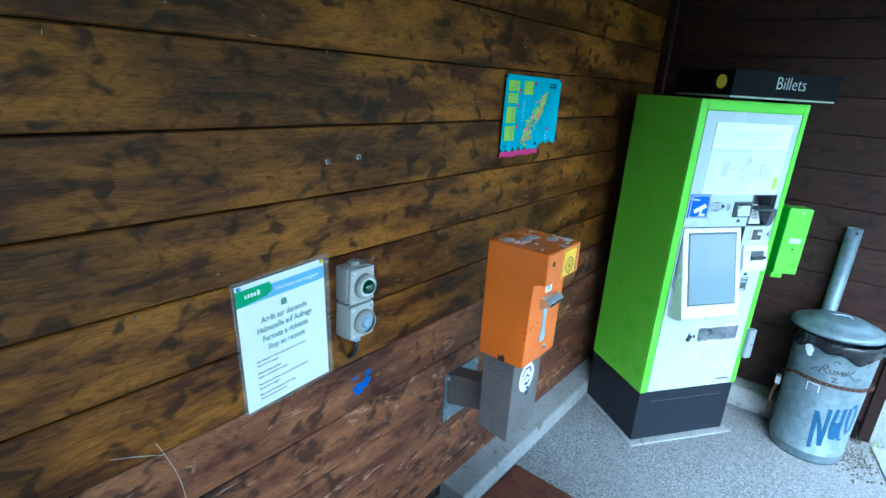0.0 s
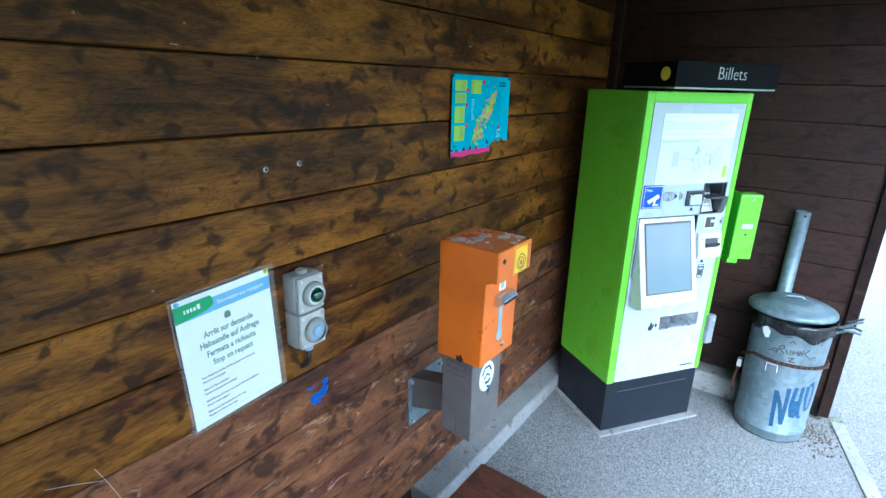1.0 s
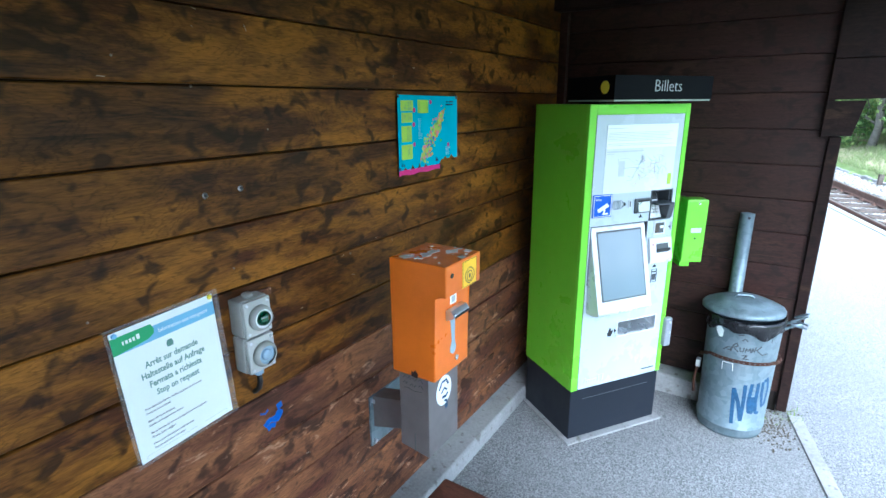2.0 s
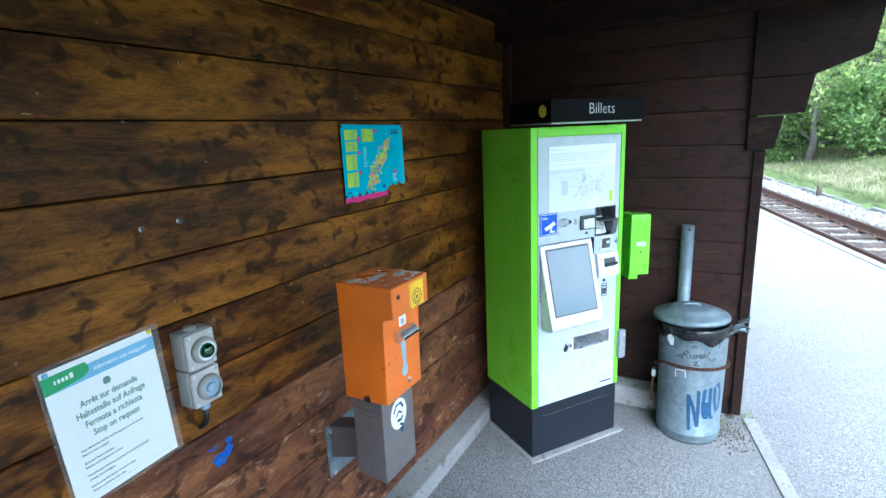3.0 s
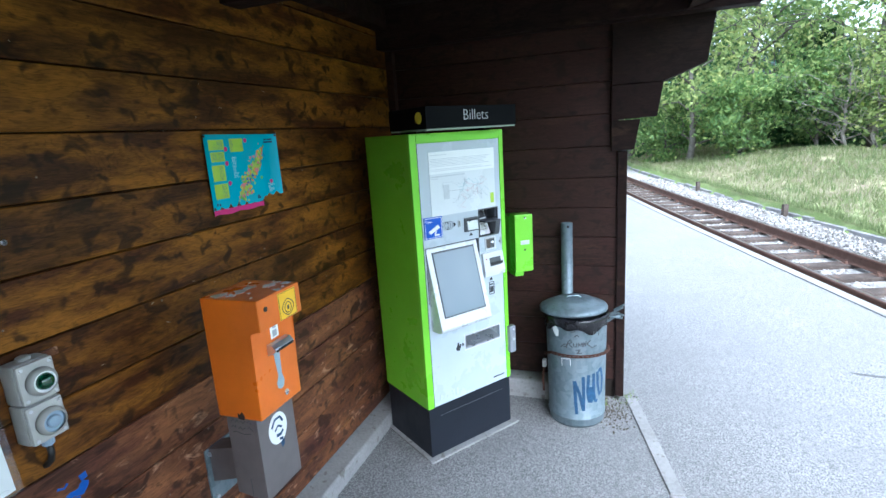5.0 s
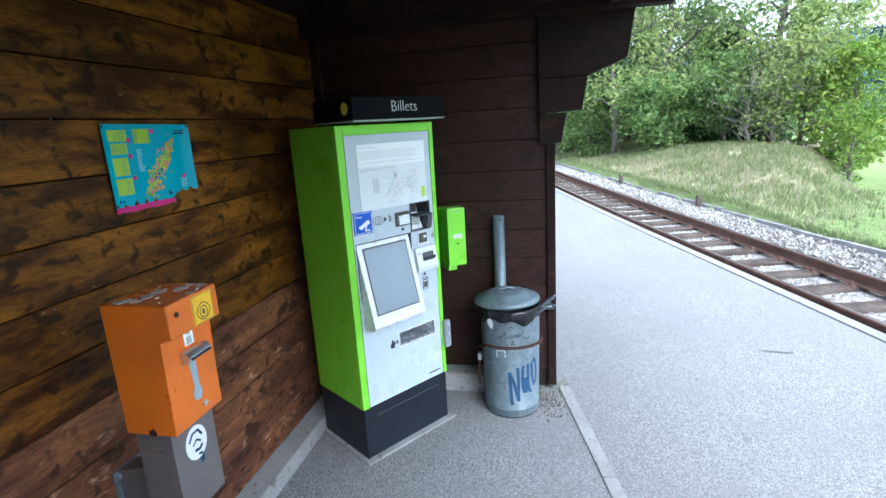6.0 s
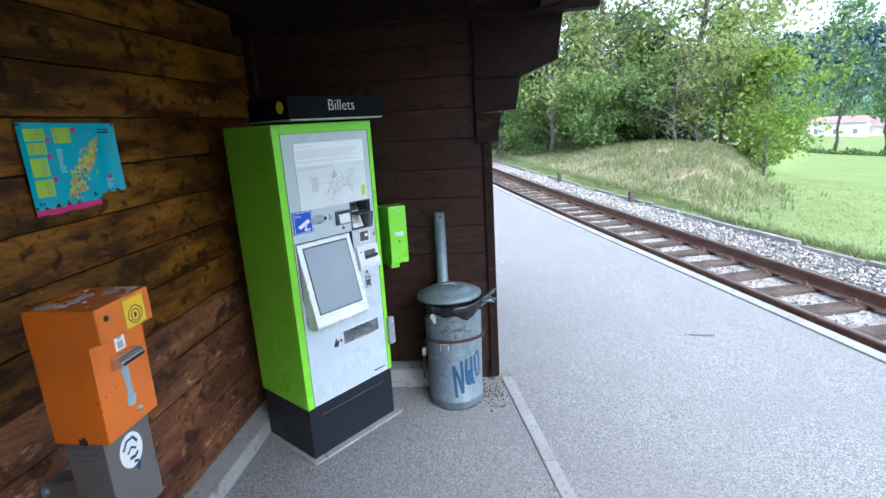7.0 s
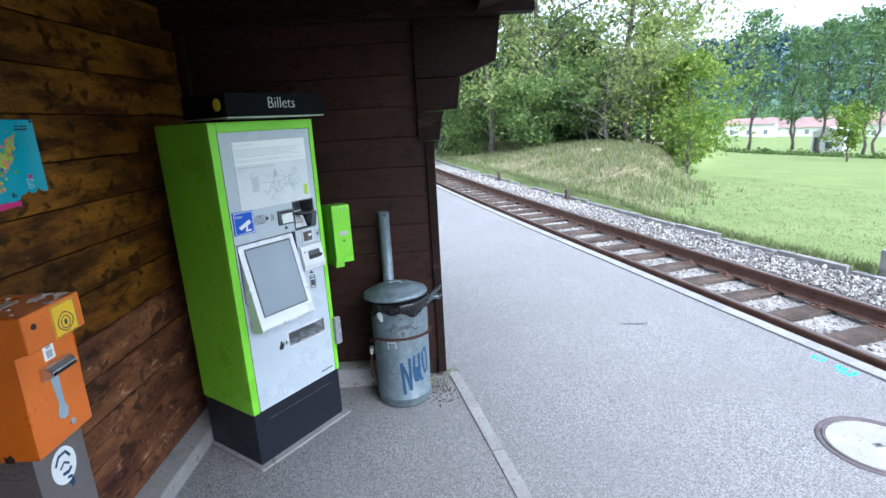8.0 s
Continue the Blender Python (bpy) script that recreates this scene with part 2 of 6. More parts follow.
LEAF_NEAR = leaf("ash_leaves", [(0.155, 0.215, 0.08), (0.235, 0.315, 0.115), (0.33, 0.405, 0.15), (0.47, 0.495, 0.18)], 0.66)
LEAF_DARK = leaf("beech_leaves", [(0.08, 0.145, 0.055), (0.13, 0.22, 0.075), (0.20, 0.30, 0.095), (0.30, 0.37, 0.12)], 0.6)
LEAF_FIR = leaf("fir_needles", [(0.03, 0.08, 0.03), (0.05, 0.12, 0.04), (0.075, 0.16, 0.05)], 0.35)
LEAF_POPLAR = leaf("poplar_leaves", [(0.11, 0.20, 0.09), (0.16, 0.27, 0.12), (0.23, 0.34, 0.15)], 0.55)
LEAF_LIME = leaf("yellow_green_leaves", [(0.10, 0.19, 0.03), (0.17, 0.27, 0.045), (0.28, 0.34, 0.06)], 0.5)
# blue-grey base colour stands in for haze over the distance
LEAF_HAZE = leaf("hazy_far_wood", [(0.06, 0.115, 0.115), (0.07, 0.13, 0.13), (0.08, 0.145, 0.13)], 0.0)
DRY_GRASS = leaf("dry_grass", [(0.15, 0.19, 0.07), (0.26, 0.27, 0.14), (0.38, 0.36, 0.24), (0.30, 0.22, 0.19)], 0.5)
WEED = leaf("green_weeds", [(0.115, 0.155, 0.06), (0.168, 0.21, 0.085), (0.23, 0.27, 0.115)], 0.4)
BARK = earth("grey_bark", [(0.25, (0.05, 0.045, 0.038)), (0.5, (0.12, 0.11, 0.095)), (0.75, (0.22, 0.21, 0.19))], 5, 30, 0.8)
DEADWOOD = earth("pale_twigs", [(0.3, (0.16, 0.14, 0.12)), (0.7, (0.30, 0.28, 0.25))], 5, 30, 0.3)
RAIL_RUST = earth("rusty_rail", [(0.25, (0.055, 0.028, 0.019)), (0.5, (0.11, 0.062, 0.045)), (0.75, (0.17, 0.11, 0.085))], 6, 90, 0.4, 0.75)
RAIL_TOP = paint("worn_rail_head", (0.24, 0.20, 0.185), 0.38, 0.85, 0.7, 12)
SLEEPER = earth("old_sleeper", [(0.25, (0.028, 0.021, 0.017)), (0.5, (0.066, 0.052, 0.044)), (0.75, (0.13, 0.108, 0.094))], 4, 45, 0.8, 0.9, (0.20, 0.085, 0.035))
BALLAST_BED = earth("ballast_bed", [(0.3, (0.12, 0.11, 0.10)), (0.5, (0.26, 0.25, 0.235)), (0.7, (0.40, 0.385, 0.365))], 9, 30, 1.0)
ROOF_TILE = earth("red_brown_roof", [(0.3, (0.22, 0.15, 0.14)), (0.7, (0.34, 0.24, 0.22))], 0.5, 6, 0.2)
HOUSE_WALL = earth("white_render", [(0.3, (0.60, 0.60, 0.58)), (0.7, (0.74, 0.74, 0.72))], 0.4, 8, 0.1)
k = Mat("crushed_stone", 0.9, 0, 0.3)
k.to(k.ramp(k.island(), (0.0, (0.10, 0.092, 0.085)), (0.35, (0.19, 0.178, 0.165)), (0.7, (0.29, 0.278, 0.26)), (1.0, (0.42, 0.405, 0.38))), "Base Color")
k.bump(k.noise(k.object, 120, 4), 0.5, 0.003)
STONE = k.m


# ---------------------------------------------------------------- mesh helpers
def link(name, bm, material, parent=None, label="", smooth=False):
    me = bpy.data.meshes.new(name)
    bmesh.ops.recalc_face_normals(bm, faces=bm.faces)
    bm.to_mesh(me)
    bm.free()
    if smooth:
        for p in me.polygons:
            p.use_smooth = True
    me.materials.append(material)
    ob = new(name, me)
    if parent is not None:
        ob.parent = parent
    if label:
        ob["label"] = label
    return ob


def part(name, bm, material, parent, label="", smooth=False):
    return link(name, bm, material, parent, label, smooth)


def empty(name, m, label, category, group="", kind=""):
    ob = new(name)
    ob.empty_display_size = 0.1
    ob.matrix_basis = m
    return tagged(ob, label, category, group, kind)


def box(x0, x1, y0, y1, z0, z1, bevel=0.0, bm=None):
    """A box with softened edges."""
    b = bmesh.new()
    bmesh.ops.create_cube(b, size=1.0)
    for v in b.verts:
        v.co = ((x0 + x1) / 2 + v.co.x * (x1 - x0), (y0 + y1) / 2 + v.co.y * (y1 - y0), (z0 + z1) / 2 + v.co.z * (z1 - z0))
    if bevel:
        bmesh.ops.bevel(b, geom=list(b.edges), offset=bevel, segments=2, profile=0.6, affect="EDGES")
    return joined(bm, b)


def joined(bm, b):
    if bm is None:
        return b
    me = bpy.data.meshes.new("tmp")
    b.to_mesh(me)
    b.free()
    bm.from_mesh(me)
    bpy.data.meshes.remove(me)
    return bm


def tube(points, r, segs=10, bm=None, caps=True, radii=None):
    """A round tube along points."""
    b = bmesh.new()
    pts = [Vector(p) for p in points]
    rings, side = [], None
    for i, p in enumerate(pts):
        d = (pts[min(i + 1, len(pts) - 1)] - pts[max(i - 1, 0)]).normalized()
        if side is None:
            side = d.cross(Vector((0, 0, 1)) if abs(d.z) < 0.9 else Vector((1, 0, 0))).normalized()
        side = (side - d * side.dot(d)).normalized()
        up = d.cross(side)
        rr = radii[i] if radii else r
        rings.append([b.verts.new(p + (side * math.cos(a) + up * math.sin(a)) * rr) for a in (math.tau * j / segs for j in range(segs))])
    for r0, r1 in zip(rings, rings[1:]):
        for j in range(segs):
            b.faces.new((r0[j], r0[(j + 1) % segs], r1[(j + 1) % segs], r1[j]))
    if caps:
        b.faces.new(rings[0][::-1])
        b.faces.new(rings[-1])
    return joined(bm, b)


def lathe(profile, segs=40, centre=(0, 0), bm=None):
    """A turned shape from (radius, height) pairs."""
    b = bmesh.new()
    rings = []
    for r, z in profile:
        if r < 1e-5:
            rings.append([b.verts.new((centre[0], centre[1], z))])
        else:
            rings.append([b.verts.new((centre[0] + r * math.cos(a), centre[1] + r * math.sin(a), z)) for a in (math.tau * j / segs for j in range(segs))])
    for r0, r1 in zip(rings, rings[1:]):
        for j in range(segs):
            n = (j + 1) % segs
            ring = [r0[j % len(r0)], r0[n % len(r0)], r1[n % len(r1)], r1[j % len(r1)]]
            ring = [v for i, v in enumerate(ring) if v not in ring[:i]]
            if len(ring) > 2:
                b.faces.new(ring)
    return joined(bm, b)


def prism(outline, y0, y1, axis="y", bm=None, bevel=0.0):
    """A solid from an outline of (a, z) pairs, extruded along an axis (y: a is x; x: a is y; z: outline is x, y)."""
    b = bmesh.new()

    def at(p, s):
        return {"y": (p[0], s, p[1]), "x": (s, p[0], p[1]), "z": (p[0], p[1], s)}[axis]

    lo, hi = [b.verts.new(at(p, y0)) for p in outline], [b.verts.new(at(p, y1)) for p in outline]
    b.faces.new(lo[::-1])
    b.faces.new(hi)
    for i in range(len(lo)):
        n = (i + 1) % len(lo)
        b.faces.new((lo[i], lo[n], hi[n], hi[i]))
    if bevel:
        bmesh.ops.bevel(b, geom=list(b.edges), offset=bevel, segments=2, profile=0.6, affect="EDGES")
    return joined(bm, b)


def letters(name, words, size, m, material, parent, depth=0.0006, align="LEFT", wide=0.0, thin=0.0):
    """A line of text as a mesh, lying in the plane of m; wide: its length in metres."""
    cu = bpy.data.curves.new(name, "FONT")
    cu.body, cu.size, cu.extrude, cu.align_x, cu.resolution_u = words, size, depth, align, 2
    cu.offset = -thin
    tmp = new("tmp_text", cu)
    bpy.context.view_layer.update()
    me = bpy.data.meshes.new_from_object(tmp.evaluated_get(bpy.context.evaluated_depsgraph_get()))
    bpy.data.objects.remove(tmp)
    bpy.data.curves.remove(cu)
    if wide and len(me.vertices):
        xs = [v.co.x for v in me.vertices]
        f = wide / (max(xs) - min(xs))
        for v in me.vertices:
            v.co.x *= f
    me.name = name
    me.materials.clear()
    me.materials.append(material)
    ob = new(name, me)
    ob.parent = parent
    ob.matrix_basis = m
    return ob


def ribbon(points, width, thick, place, bm=None):
    """A flat stroke along (a, b) points; place(a, b, lift) puts it on its surface."""
    b = bmesh.new()
    pts = [Vector(p) for p in points]
    rows = []
    for i, p in enumerate(pts):
        d = pts[min(i + 1, len(pts) - 1)] - pts[max(i - 1, 0)]
        d.normalize()
        w = width[i] if isinstance(width, (list, tuple)) else width
        s = Vector((-d.y, d.x)) * w / 2
        rows.append([b.verts.new(place(*(p + s), 0.0004)), b.verts.new(place(*(p + s * 0.8), thick)),
                     b.verts.new(place(*(p - s * 0.8), thick)), b.verts.new(place(*(p - s), 0.0004))])
    for r0, r1 in zip(rows, rows[1:]):
        for j in range(3):
            b.faces.new((r0[j], r0[j + 1], r1[j + 1], r1[j]))
    return joined(bm, b)


def dense(points, step):
    """Points filled in along straight runs."""
    out = []
    for a, b in zip(points, points[1:]):
        n = max(1, int(math.dist(a, b) / step))
        out += [tuple(np.array(a) + (np.array(b) - np.array(a)) * i / n) for i in range(n)]
    return out + [points[-1]]


def raw(name, verts, faces, material, parent=None, smooth=False):
    me = bpy.data.meshes.new(name)
    me.from_pydata(verts, [], faces)
    me.update()
    if smooth:
        for p in me.polygons:
            p.use_smooth = True
    me.materials.append(material)
    ob = new(name, me)
    if parent is not None:
        ob.parent = parent
    return ob


# ---------------------------------------------------------------- track line
def edge_x(y):
    """The platform's edge: nearly straight, with a slight bend far off."""
    return 4.395 - 0.268 * (y - 5.52) + 0.0022 * max(0.0, min(y, 30.0) - 9.0) ** 2


def beside(y, d):
    """The point d metres beyond the platform's edge, square to it."""
    s = (edge_x(y + 0.05) - edge_x(y - 0.05)) / 0.1
    c = 1 / math.sqrt(1 + s * s)
    return edge_x(y) + d * c, y - d * s * c


def sweep(name, outline, ys, material, parent=None, shift=0.0):
    """A profile of (d, z) swept along the track."""
    verts, faces, n = [], [], len(outline)
    for y in ys:
        for d, z in outline:
            verts.append((*beside(y, d + shift), z))
    for i in range(len(ys) - 1):
        for j in range(n):
            q = (j + 1) % n
            faces.append((i * n + j, i * n + q, (i + 1) * n + q, (i + 1) * n + j))
    faces += [tuple(range(n))[::-1], tuple(range((len(ys) - 1) * n, len(ys) * n))]
    return raw(name, verts, faces, material, parent)


# ---------------------------------------------------------------- ground
def ground_height(x, y):
    d = (x - edge_x(y)) * 0.98
    if d < 2.80:
        return -0.42
    # a low bank that ends along a slanting line and runs out into the meadow
    fade = max(0.0, min(1.0, ((x - 6.9) * -8 + (y - 12.0) * 4.7) / 9.28 / 2.2))
    fade = fade * fade * (3 - 2 * fade)
    up = max(0.0, min(1.0, (d - 2.95) / 4.6))
    up = up * up * (3 - 2 * up)
    lumps = 0.10 * noise.noise((x * 0.7, y * 0.7, 0)) + 0.05 * noise.noise((x * 1.9, y * 1.9, 3))
    bank = fade * up * (0.60 + 0.12 * noise.noise((x * 0.25, y * 0.25, 5)) + lumps)
    bank *= 1.0 - 0.55 * max(0.0, min(1.0, (d - 9) / 14))
    far = max(0.0, d - 4.0)
    fall = -0.16 - 0.079 * min(far, 75) - 0.043 * max(0.0, min(far - 75, 160))
    fall = fall * (1 - fade * max(0.0, 1 - far / 40))
    rise = max(0.0, math.hypot(x, y) - 420)
    hill = min(76.0, 0.33 * rise) * (0.86 + 0.25 * noise.noise((x * 0.0022, y * 0.0022, 1)))
    return -0.02 + fall + bank + hill + (0.02 * noise.noise((x * 0.5, y * 0.5, 9)) if far < 60 else 0)


def graded(lo, hi, a, b, fine, grow=1.16):
    out, v, s = [], a, fine
    while v < b:
        out.append(v)
        v += fine
    while v < hi:
        out.append(v)
        s *= grow
        v += s
    out.append(hi)
    v, s = a, fine
    while v > lo:
        s *= grow
        v -= s
        out.insert(0, max(v, lo))
    return out


gx, gy = graded(-1200, 1700, 1.0, 22.0, 0.35), graded(-900, 2000, 1.0, 32.0, 0.35)
gv = [(x, y, ground_height(x, y)) for y in gy for x in gx]
gf = [(j * len(gx) + i, j * len(gx) + i + 1, (j + 1) * len(gx) + i + 1, (j + 1) * len(gx) + i) for j in range(len(gy) - 1) for i in range(len(gx) - 1)]

k = Mat("meadow_ground", 0.95, spec=0.15)
pos = k.n.new("ShaderNodeNewGeometry").outputs["Position"]
sep = k.n.new("ShaderNodeSeparateXYZ")
k.l.new(pos, sep.inputs[0])
blade, patch = k.noise(k.object, 30, 5, 0.65), k.noise(k.object, 0.6, 5, 0.6)
green = k.ramp(k.math("ADD", k.math("MULTIPLY", blade, 0.6), k.math("MULTIPLY", patch, 0.4)),
               (0.3, (0.115, 0.16, 0.058)), (0.5, (0.168, 0.222, 0.082)), (0.7, (0.24, 0.285, 0.12)))
dry = k.ramp(k.noise(k.object, 9, 6, 0.65), (0.3, (0.15, 0.17, 0.07)), (0.5, (0.28, 0.26, 0.15)), (0.7, (0.40, 0.36, 0.25)))
weed = k.ramp(k.noise(k.object, 1.7, 5, 0.65), (0.52, 0.0), (0.62, 0.75))
dry = k.mix(weed, dry, (0.25, 0.18, 0.15))
c = k.mix(k.ramp(k.math("ADD", sep.outputs[2], k.math("ADD", k.math("MULTIPLY", patch, 0.3), 0.2)), (0.20, 0.0), (0.40, 1.0)), green, dry)
# beyond about 500 m the ground turns blue-green: haze put into the colour
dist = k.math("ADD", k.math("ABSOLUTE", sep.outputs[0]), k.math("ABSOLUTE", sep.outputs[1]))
hazy_wood = k.ramp(k.noise(k.object, 0.05, 8, 0.7), (0.35, (0.05, 0.10, 0.10)), (0.65, (0.09, 0.15, 0.13)))
c = k.mix(k.ramp(k.math("DIVIDE", dist, 1000.0), (0.52, 0.0), (0.60, 1.0)), c, hazy_wood)
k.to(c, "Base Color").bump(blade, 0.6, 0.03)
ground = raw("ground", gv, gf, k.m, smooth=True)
tagged(ground, "green meadow with a dry grassy bank and far hillside", "ground", kind="structure")

# platform and the floor of the shelter
ys = [-14 + i * 0.5 for i in range(20)] + [-4 + i * 0.25 for i in range(120)] + [26 + i * 2.0 for i in range(20)]
pv, pf = [], []
for y in ys:
    ex = beside(y, -0.13)
    pv += [(-3.2, ex[1], -0.5), (-3.2, ex[1], 0.0), (ex[0], ex[1], 0.0), (ex[0], ex[1], -0.5)]
for i in range(len(ys) - 1):
    pf += [(4 * i + j, 4 * i + j + 1, 4 * i + j + 5, 4 * i + j + 4) for j in range(3)]
pf += [(0, 1, 2, 3), tuple(4 * (len(ys) - 1) + j for j in (3, 2, 1, 0))]
platform = tagged(raw("pavement", pv, pf, ASPHALT), "light grey asphalt platform, gritty and worn", "platform", kind="structure")
edge = tagged(sweep("platform_edge", [(-0.126, -0.5), (-0.126, 0.006), (-0.012, 0.006), (0.0, -0.006), (0.0, -0.5)], ys, CONCRETE),
              "pale concrete edging along the platform by the rail", "platform edge", kind="structure")
crack = sweep("trim", [(-0.15, 0.0), (-0.147, 0.004), (-0.131, 0.005), (-0.128, 0.0)], ys, paint("tar_joint", (0.06, 0.06, 0.06), 0.9, 0, 0.6, 30))
tagged(crack, "dark dirty joint between asphalt and concrete edging", "joint", kind="structure")

# narrow kerb strip that marks the shelter's floor
strip = empty("kerb", pose(1.668, 4.70, 0, 0, 0, 13), "narrow grey concrete kerb strip set in the asphalt", "kerb", kind="structure")
ks = box(-0.038, 0.038, -0.495, 0.495, -0.10, 0.010, 0.006)
first = part("kerb_stone", ks, CONCRETE, strip)
first.location = (0, -0.5, 0)
for i in range(1, 9):
    o = new("kerb_stone", first.data)
    o.parent, o.location = strip, (rng.uniform(-0.003, 0.003), -0.5 - i, rng.uniform(-0.002, 0.002))

# ---------------------------------------------------------------- shelter
WALL_Y = 4.68
wall_west = link("wall_west", box(-0.16, -0.028, 0.05, 4.86, 0.0, 2.78), CORE)
tagged(wall_west, "wall of wide dark-stained wooden boards, patchy and worn", "wall", kind="structure")
wall_north = link("wall_north", box(-0.028, 1.56, WALL_Y + 0.028, 4.84, 0.0, 2.78), CORE)
tagged(wall_north, "dark red-brown boarded end wall of the shelter", "wall", kind="structure")
# out of view; its nearness is chosen to cut light from the south
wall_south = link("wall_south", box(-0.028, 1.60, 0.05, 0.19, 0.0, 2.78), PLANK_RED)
tagged(wall_south, "unseen dark end wall behind the waiting area, set close to block light", "wall", kind="structure")

# plinths
plinth = link("plinth", prism([(-0.02, 0.0), (0.135, 0.0), (0.128, 0.078), (0.118, 0.086), (-0.02, 0.092)], 2.62, 4.62, bevel=0.004), CONCRETE)
tagged(plinth, "rough concrete plinth along the foot of the boarded wall", "plinth", kind="structure")
plinth_n = link("plinth", prism([(4.56, 0.0), (4.71, 0.0), (4.71, 0.145), (4.575, 0.135), (4.565, 0.125)], 0.14, 1.42, "x", bevel=0.004), CONCRETE)
tagged(plinth_n, "low concrete plinth under the end wall", "plinth", kind="structure")

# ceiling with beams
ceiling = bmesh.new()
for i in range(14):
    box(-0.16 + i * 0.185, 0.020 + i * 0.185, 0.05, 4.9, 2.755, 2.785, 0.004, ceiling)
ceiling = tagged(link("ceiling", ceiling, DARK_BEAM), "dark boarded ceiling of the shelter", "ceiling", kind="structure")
# unseen overhang, carried on along the bracket's slope to dim the interior
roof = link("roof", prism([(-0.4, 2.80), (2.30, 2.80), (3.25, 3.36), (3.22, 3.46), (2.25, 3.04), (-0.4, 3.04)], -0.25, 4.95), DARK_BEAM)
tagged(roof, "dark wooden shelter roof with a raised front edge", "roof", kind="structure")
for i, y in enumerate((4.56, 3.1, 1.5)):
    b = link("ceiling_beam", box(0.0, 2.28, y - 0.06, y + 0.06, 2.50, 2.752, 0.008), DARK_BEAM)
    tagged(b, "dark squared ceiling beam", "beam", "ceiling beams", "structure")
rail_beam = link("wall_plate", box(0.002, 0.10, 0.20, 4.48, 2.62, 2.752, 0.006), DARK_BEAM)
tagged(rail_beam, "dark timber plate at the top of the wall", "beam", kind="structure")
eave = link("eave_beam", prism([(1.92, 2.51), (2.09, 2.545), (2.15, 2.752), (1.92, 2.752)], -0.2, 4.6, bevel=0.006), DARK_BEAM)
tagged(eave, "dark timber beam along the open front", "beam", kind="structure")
# added out of view: keeps sky light off the upper wall boards
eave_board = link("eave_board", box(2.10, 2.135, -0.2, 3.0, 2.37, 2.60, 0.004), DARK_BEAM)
tagged(eave_board, "unseen dark board added under the eave beam to shade the upper wall", "board", kind="structure")

# stepped boards that carry the eave at the end wall
corbels = empty("bracket", pose(0, 0, 0), "stepped dark-brown wooden bracket at the end of the wall", "bracket", kind="structure")
part("end_board", box(1.562, 1.618, 4.655, 4.80, 0.035, 1.742, 0.005), DARK_BEAM, corbels)
STEPS = [
    [(1.52, 1.745), (1.657, 1.752), (1.690, 1.934), (1.52, 1.934)],
    [(1.52, 1.938), (1.785, 1.946), (1.816, 2.146), (1.52, 2.146)],
    [(1.52, 2.150), (1.820, 2.150), (2.048, 2.238), (2.084, 2.506), (1.52, 2.506)],
    [(1.52, 2.510), (2.086, 2.510), (2.40, 2.735), (2.43, 2.87), (2.33, 2.806), (2.29, 2.795), (1.52, 2.752)],
]
for s in STEPS:
    part("step_board", prism(s, 4.640, 4.775, bevel=0.004), DARK_BEAM, corbels)
corner = link("corner_post", box(0.003, 0.055, 4.62, 4.676, 0.095, 2.74, 0.004), PLANK_RED)
tagged(corner, "dark wooden corner strip between the walls", "trim", kind="structure")
anchor = link("post_anchor", tube([(1.59, 4.73, 0.0), (1.59, 4.73, 0.04)], 0.012, 8), RUST)
tagged(anchor, "rusty steel pin under the end board", "anchor", kind="structure")


def board_mesh(length, height, depth=0.027):
    """A board along x with rounded edges and a slightly dished face."""
    e, h = 0.0035, height / 2
    sec = [(0, -h + e), (-0.0012, 0), (0, h - e), (e, h), (depth, h), (depth, -h), (e, -h)]
    n, verts, faces = len(sec), [], []
    for i in range(7):
        for y, z in sec:
            verts.append((length * i / 6, y + 0.0012 * math.sin(i * 2.1 + z * 9), z + 0.0008 * math.sin(i * 1.7)))
    for i in range(6):
        for j in range(n):
            q = (j + 1) % n
            faces.append((i * n + j, (i + 1) * n + j, (i + 1) * n + q, i * n + q))
    faces += [tuple(range(n)), tuple(range(6 * n, 7 * n))[::-1]]
    me = bpy.data.meshes.new("board")
    me.from_pydata(verts, [], faces)
    me.update()
    return me


def boards(wall, length, seams, make, mats, gap=0.005):
    made = {}
    for lo, hi in zip(seams, seams[1:]):
        m = mats(lo)
        key = (round(hi - lo, 3), m.name)
        if key not in made:
            made[key] = board_mesh(length, hi - lo - gap)
            made[key].materials.append(m)
        o = new("board", made[key])
        o.parent = wall
        o.matrix_basis = make((lo + hi) / 2)


# the long wall: boards run along y and face +x
boards(wall_west, 4.485, [0.094] + [0.205 + 0.1985 * i for i in range(13)] + [2.755],
       lambda z: pose(0, 0.195, z, 0, 0, 90) @ pose(0, rng.uniform(-0.001, 0.001), 0),
       lambda z: PLANK_LOW if z < 0.99 else PLANK_UP)
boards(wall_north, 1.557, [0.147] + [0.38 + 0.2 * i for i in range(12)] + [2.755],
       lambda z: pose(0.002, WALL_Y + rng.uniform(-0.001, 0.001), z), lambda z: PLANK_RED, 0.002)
# ---------------------------------------------------------------- ticket machine
MW, MD, MH, MB = 0.657, 0.49, 1.926, 0.333
machine = empty("ticket_machine", pose(0.535, 3.685, 0, 0, 0, 55), "tall lime-green ticket machine with light grey front on a black base", "ticket machine")
part("base", box(0.006, MW - 0.006, 0.006, MD - 0.006, 0.012, MB, 0.004), BLACK, machine, "black steel base with scuff marks")
part("footing", box(-0.02, MW + 0.03, -0.035, MD + 0.01, 0.0, 0.012, 0.003), CONCRETE, machine, "thin cement footing")
